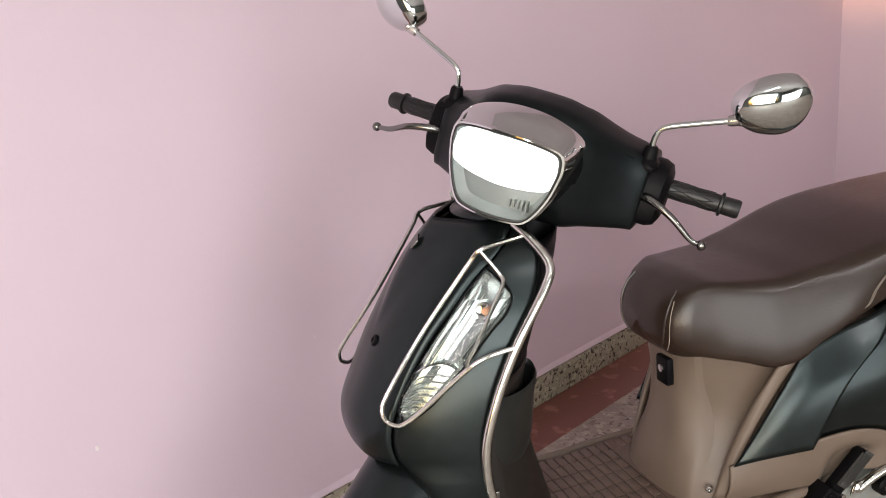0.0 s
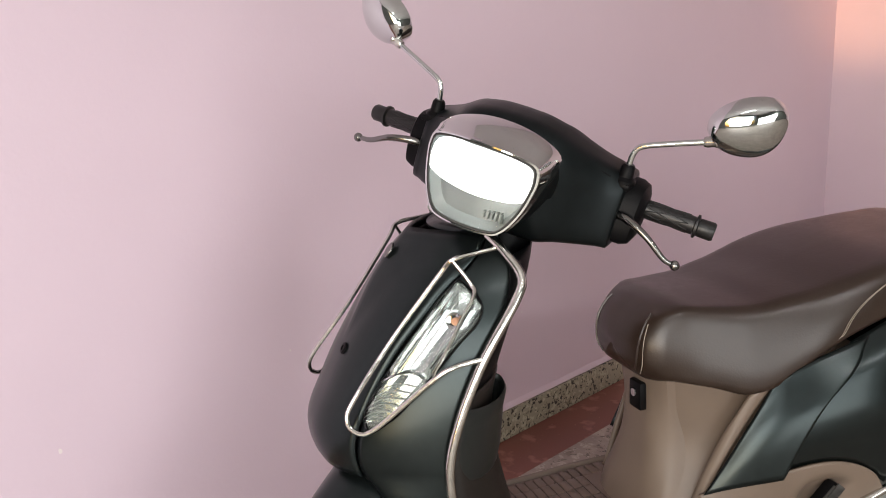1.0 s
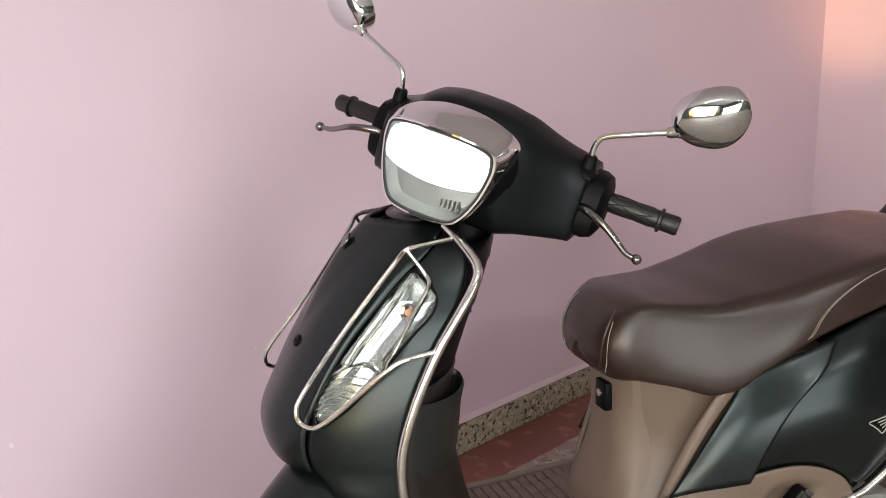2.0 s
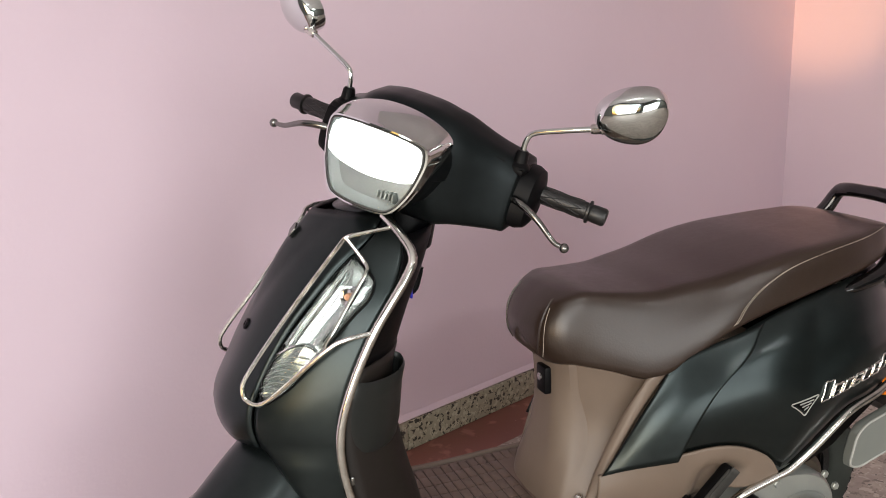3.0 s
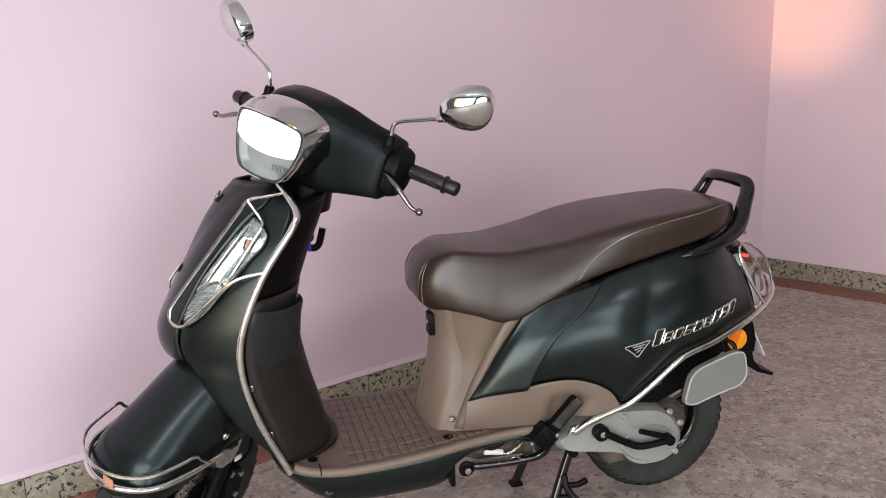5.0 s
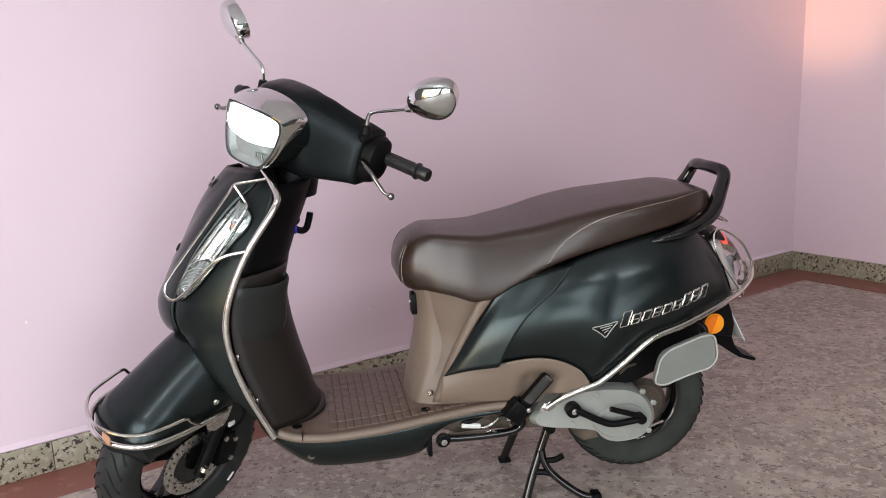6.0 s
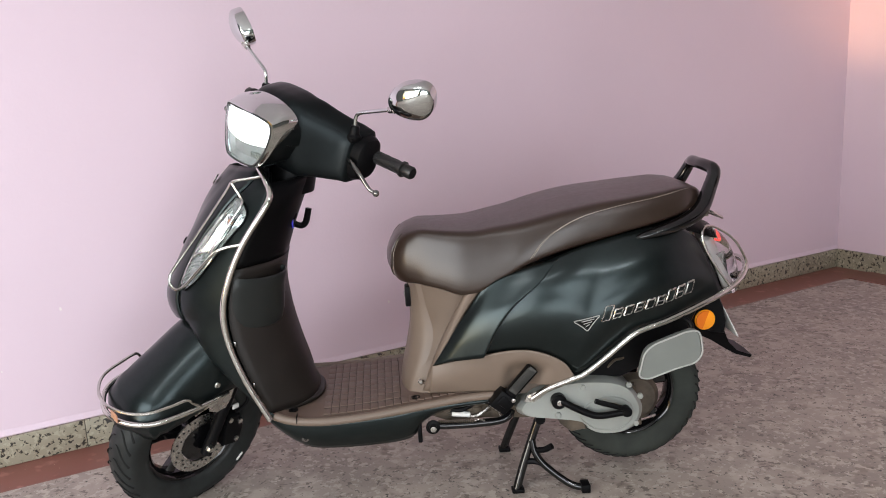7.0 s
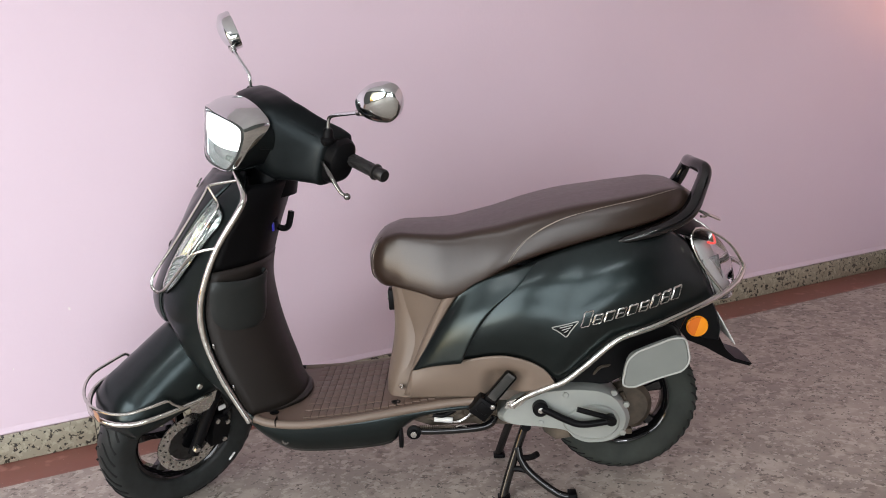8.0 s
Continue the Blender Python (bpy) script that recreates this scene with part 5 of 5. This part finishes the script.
bezel_rings = [face_ring(0.915, 0.014), face_ring(0.93, 0.002), face_ring(0.95, -0.004), face_ring(0.985, -0.004), face_ring(1.0, 0.001), face_ring(1.004, 0.005)]
back = []
for x, y, z in face_ring(1.0, 0.0):
    up = max(0.0, min(1.0, (z - 1.09) / 0.06))
    back.append((0.23 * up + (x + 0.014) * (1 - up), y * (1.01 + 0.06 * up), z + (0.004 + 0.012 * (1 - (y / 0.103) ** 2)) * up))
front = bezel_rings[-1]
mids = []
for k in (0.33, 0.66):
    mids.append([tuple(np.array(a) * (1 - k) + np.array(b) * k + np.array((0, 0.002 * (1 if a[1] > 0 else -1), 0.005 * max(0.0, min(1.0, (a[2] - 1.14) / 0.03))))) for a, b in zip(front, back)])
v, f = skin(bezel_rings + mids + [back], caps=False)
bezel = place("headlamp_bezel", v, f, chrome, scooter, "chrome headlamp bezel with a hood", m=STEER, angle=30)
shell_rings = [face_ring(0.97, 0.006), face_ring(1.0, 0.012)] + [[(x * (1 - k) + 0.24 * k, y * (1 + 0.06 * k), z - 0.006 * k if z < 1.1 else z - 0.02 * k) for x, y, z in face_ring(0.99, 0.012)] for k in (0.5, 1.0)]
v, f = skin(shell_rings, caps=False)
place("lamp_shell", v, f, cowl_paint, bezel, "dark satin housing of the headlamp", m=STEER)
v, f = skin([face_ring(0.905, 0.004), face_ring(0.908, -0.0045), face_ring(0.932, -0.0045), face_ring(0.937, 0.004)], caps=False)
place("gasket", v, f, footpad_grey, bezel, m=STEER)
rings = [face_ring(k, -0.002 - 0.012 * (1 - k * k)) for k in (0.915, 0.8, 0.6, 0.4, 0.2, 0.05)]
v, f = skin(rings, caps=False)
f.append(tuple(range(len(v) - 72, len(v))))
lens = place("headlamp_lens", v, f, clear_lens, bezel, "clear headlamp lens", m=STEER)
mod = lens.modifiers.new("thickness", "SOLIDIFY")
mod.thickness = 0.002
lens.visible_shadow = False


def in_lamp(name, outline, x_off, thick, mat, label=""):
    """A plate that follows the curve of the lens, some way behind it."""
    v, f = slab_data(spline(outline, 48, True), 0.0, thick, "xy", 0.001)
    v = [(0.132 + x_off + 2.3 * p[0] ** 2 + (p[1] - 1.1) * 0.16 + p[2], p[0], p[1]) for p in v]
    return place(name, v, f, mat, bezel, label, m=STEER)


in_lamp("lit_lamp", [(-0.086, 1.099), (-0.04, 1.09), (0.02, 1.09), (0.086, 1.1), (0.09, 1.135), (0.08, 1.152), (0.04, 1.162), (-0.04, 1.162), (-0.08, 1.154), (-0.088, 1.14)], 0.002, 0.004, lamp_glow, "headlamp shining white")
rings = [[(x, y, z) for x, y, z in face_ring(k, 0.008 + 0.014 * min(1.0, (0.925 - k) * 8))] for k in (0.925, 0.9, 0.87, 0.8, 0.6, 0.3, 0.05)]
v, f = skin(rings, caps=False)
place("lamp_back", v, f, lamp_white, bezel, m=STEER)
for k in range(5):
    y = -0.058 + 0.0075 * k
    block("lamp_rib", 0.142, 0.154, y, y + 0.003, 1.052, 1.068 - 0.001 * k, grey_plastic, bezel, bevel=0.0005, m=STEER)
# seam over the cowl, from the hood's ends to the mirrors
for s in (-1, 1):
    keys = []
    for y in (0.112, 0.125, 0.14, 0.155, 0.17):
        cx, cz, hx, hz, pw = table(COWL, y)[0]
        c, q = math.cos(radians(132)), math.sin(radians(132))
        x, z = cx - hx * abs(c) ** (2 / pw), cz + hz * q ** (2 / pw)
        keys.append((x + (z - cz) * 0.25, s * y, z))
    tube("cowl_seam", keys, 0.0014, black_plastic, headset, sides=5, m=STEER)

# handlebar ends
for s in (-1, 1):
    rings = []
    for y, k in ((0.18, 0.84), (0.2, 0.86), (0.214, 0.86), (0.228, 0.78), (0.234, 0.6)):
        cx, cz, hx, hz, pw = table(COWL, min(y, 0.2))[0]
        rings.append([(x + (z - cz) * 0.25, yy, z) for x, yy, z in ring_xz(cx + 0.004, cz, hx * k, hz * k, 3.0, s * y, 36)])
    v, f = skin(rings)
    place("lever_housing", v, f, black_plastic, headset, m=STEER)
    block("mount_plate", 0.328, 0.376, s * 0.19 - 0.016, s * 0.19 + 0.022, 1.104, 1.1165, black_plastic, headset, bevel=0.004, m=STEER)
    base = lathe("mirror_mount", [(0.02, 0), (0.02, 0.006), (0.014, 0.012), (0.012, 0.03), (0.009, 0.034), (0, 0.034)], (0.348, s * 0.19, 1.112), (0.1, 0, 1), black_plastic, scooter, sides=20, m=STEER)
    stem = tube("mirror_stem", [(0.35, s * 0.19, 1.135), (0.351, s * 0.191, 1.165), (0.353, s * 0.202, 1.182), (0.358, s * 0.245, 1.2), (0.366, s * 0.305, 1.222)], 0.0052, chrome, scooter, "chrome mirror stem", sides=10, steps=40, m=STEER)
    lathe("collar", [(0.008, 0), (0.0095, 0.006), (0.0085, 0.016), (0.01, 0.02), (0.008, 0.024)], (0.365, s * 0.296, 1.219), (0.07, s * 0.95, 0.3), steel, stem, sides=14, m=STEER)
    # shell: a rim wall, a rolled edge, then a flatter back
    rings = []
    for depth, grow in ((0.019, 0.985), (0.014, 1.0), (-0.004, 0.99), (-0.01, 0.965), (-0.0135, 0.925), (-0.0175, 0.83), (-0.0235, 0.64), (-0.028, 0.43), (-0.0305, 0.22), (-0.0315, 0.02)):
        ring = []
        for a in np.linspace(0, 2 * math.pi, 48, endpoint=False):
            c, q = math.cos(a), math.sin(a)
            y = 0.06 * math.copysign(abs(c) ** 0.9, c)
            z = 0.0495 * math.copysign(abs(q) ** 0.9, q) * (1 + 0.2 * c)
            ring.append((depth, s * y * grow, z * grow + 0.14 * y * grow + 0.006 * (1 - grow)))
        rings.append(ring)
    v, f = skin(rings)
    toe = STEER @ pose(0.385, s * 0.352, 1.256, 0, -16 if s > 0 else -10, -20 if s > 0 else 26)
    shell_part = place("mirror_shell", v, f, chrome, stem, "chrome rear-view mirror", m=toe, angle=60)
    glass = [(0.0196, p[1] * 0.93, p[2] * 0.93) for p in rings[0]]
    place("mirror_glass", glass, [tuple(range(len(glass)))], mirror_glass, stem, "mirror glass", m=toe)
    lever = tube("brake_lever", [(0.335, s * 0.19, 1.056), (0.318, s * 0.215, 1.063), (0.307, s * 0.26, 1.053 + 0.004 * s), (0.307, s * 0.3, 1.03 + 0.009 * s), (0.312, s * (0.321 + 0.006 * s), 1.024 + 0.009 * s)], 0.0065, lever_metal, scooter, "polished brake lever with a ball end", sides=10, m=STEER, taper=((0, 0.6, 1), (1.3, 0.9, 0.7)))
    rings = [[(0.313 + 0.009 * math.cos(p) * math.cos(q), s * (0.327 + 0.006 * s) + 0.009 * math.cos(p) * math.sin(q), 1.023 + 0.009 * s + 0.009 * math.sin(p)) for q in np.linspace(0, 2 * math.pi, 14, endpoint=False)] for p in np.linspace(-1.5, 1.5, 9)]
    v, f = skin(rings)
    place("ball_end", v, f, lever_metal, lever, m=STEER)
    d = Vector((0.09, s, -0.03)).normalized()
    p = Vector((0.392, s * 0.205, 1.062))
    grip = lathe("grip", [(0.014, 0), (0.0165, 0.004), (0.0165, 0.01), (0.0155, 0.014), (0.0165, 0.06), (0.0165, 0.115), (0.0215, 0.117), (0.0215, 0.121), (0.016, 0.123), (0.0165, 0.126), (0.017, 0.148), (0.0145, 0.152), (0, 0.152)], p, d, grip_rubber, scooter, "black ribbed rubber grip", sides=24, m=STEER)
    ribs = []
    e1 = d.cross(Vector((0, 0, 1))).normalized()
    e2 = d.cross(e1)
    for k in range(8):
        a0 = k * math.pi / 4
        for turn in (1, -1):
            keys = [p + d * (0.02 + 0.085 * q) + 0.0166 * (math.cos(a0 + turn * 1.2 * q) * e1 + math.sin(a0 + turn * 1.2 * q) * e2) for q in np.linspace(0, 1, 6)]
            ribs.append(tube_data(keys, 0.0011, sides=4, steps=8))
    v, f = merged(*ribs)
    place("grip_ribs", v, f, grip_rubber, grip, m=STEER)
    block("switch_box", 0.372, 0.412, s * 0.2 - 0.018, s * 0.2 + 0.018, 1.03, 1.1, black_plastic, scooter, "black handlebar switch box", 0.007, m=STEER)
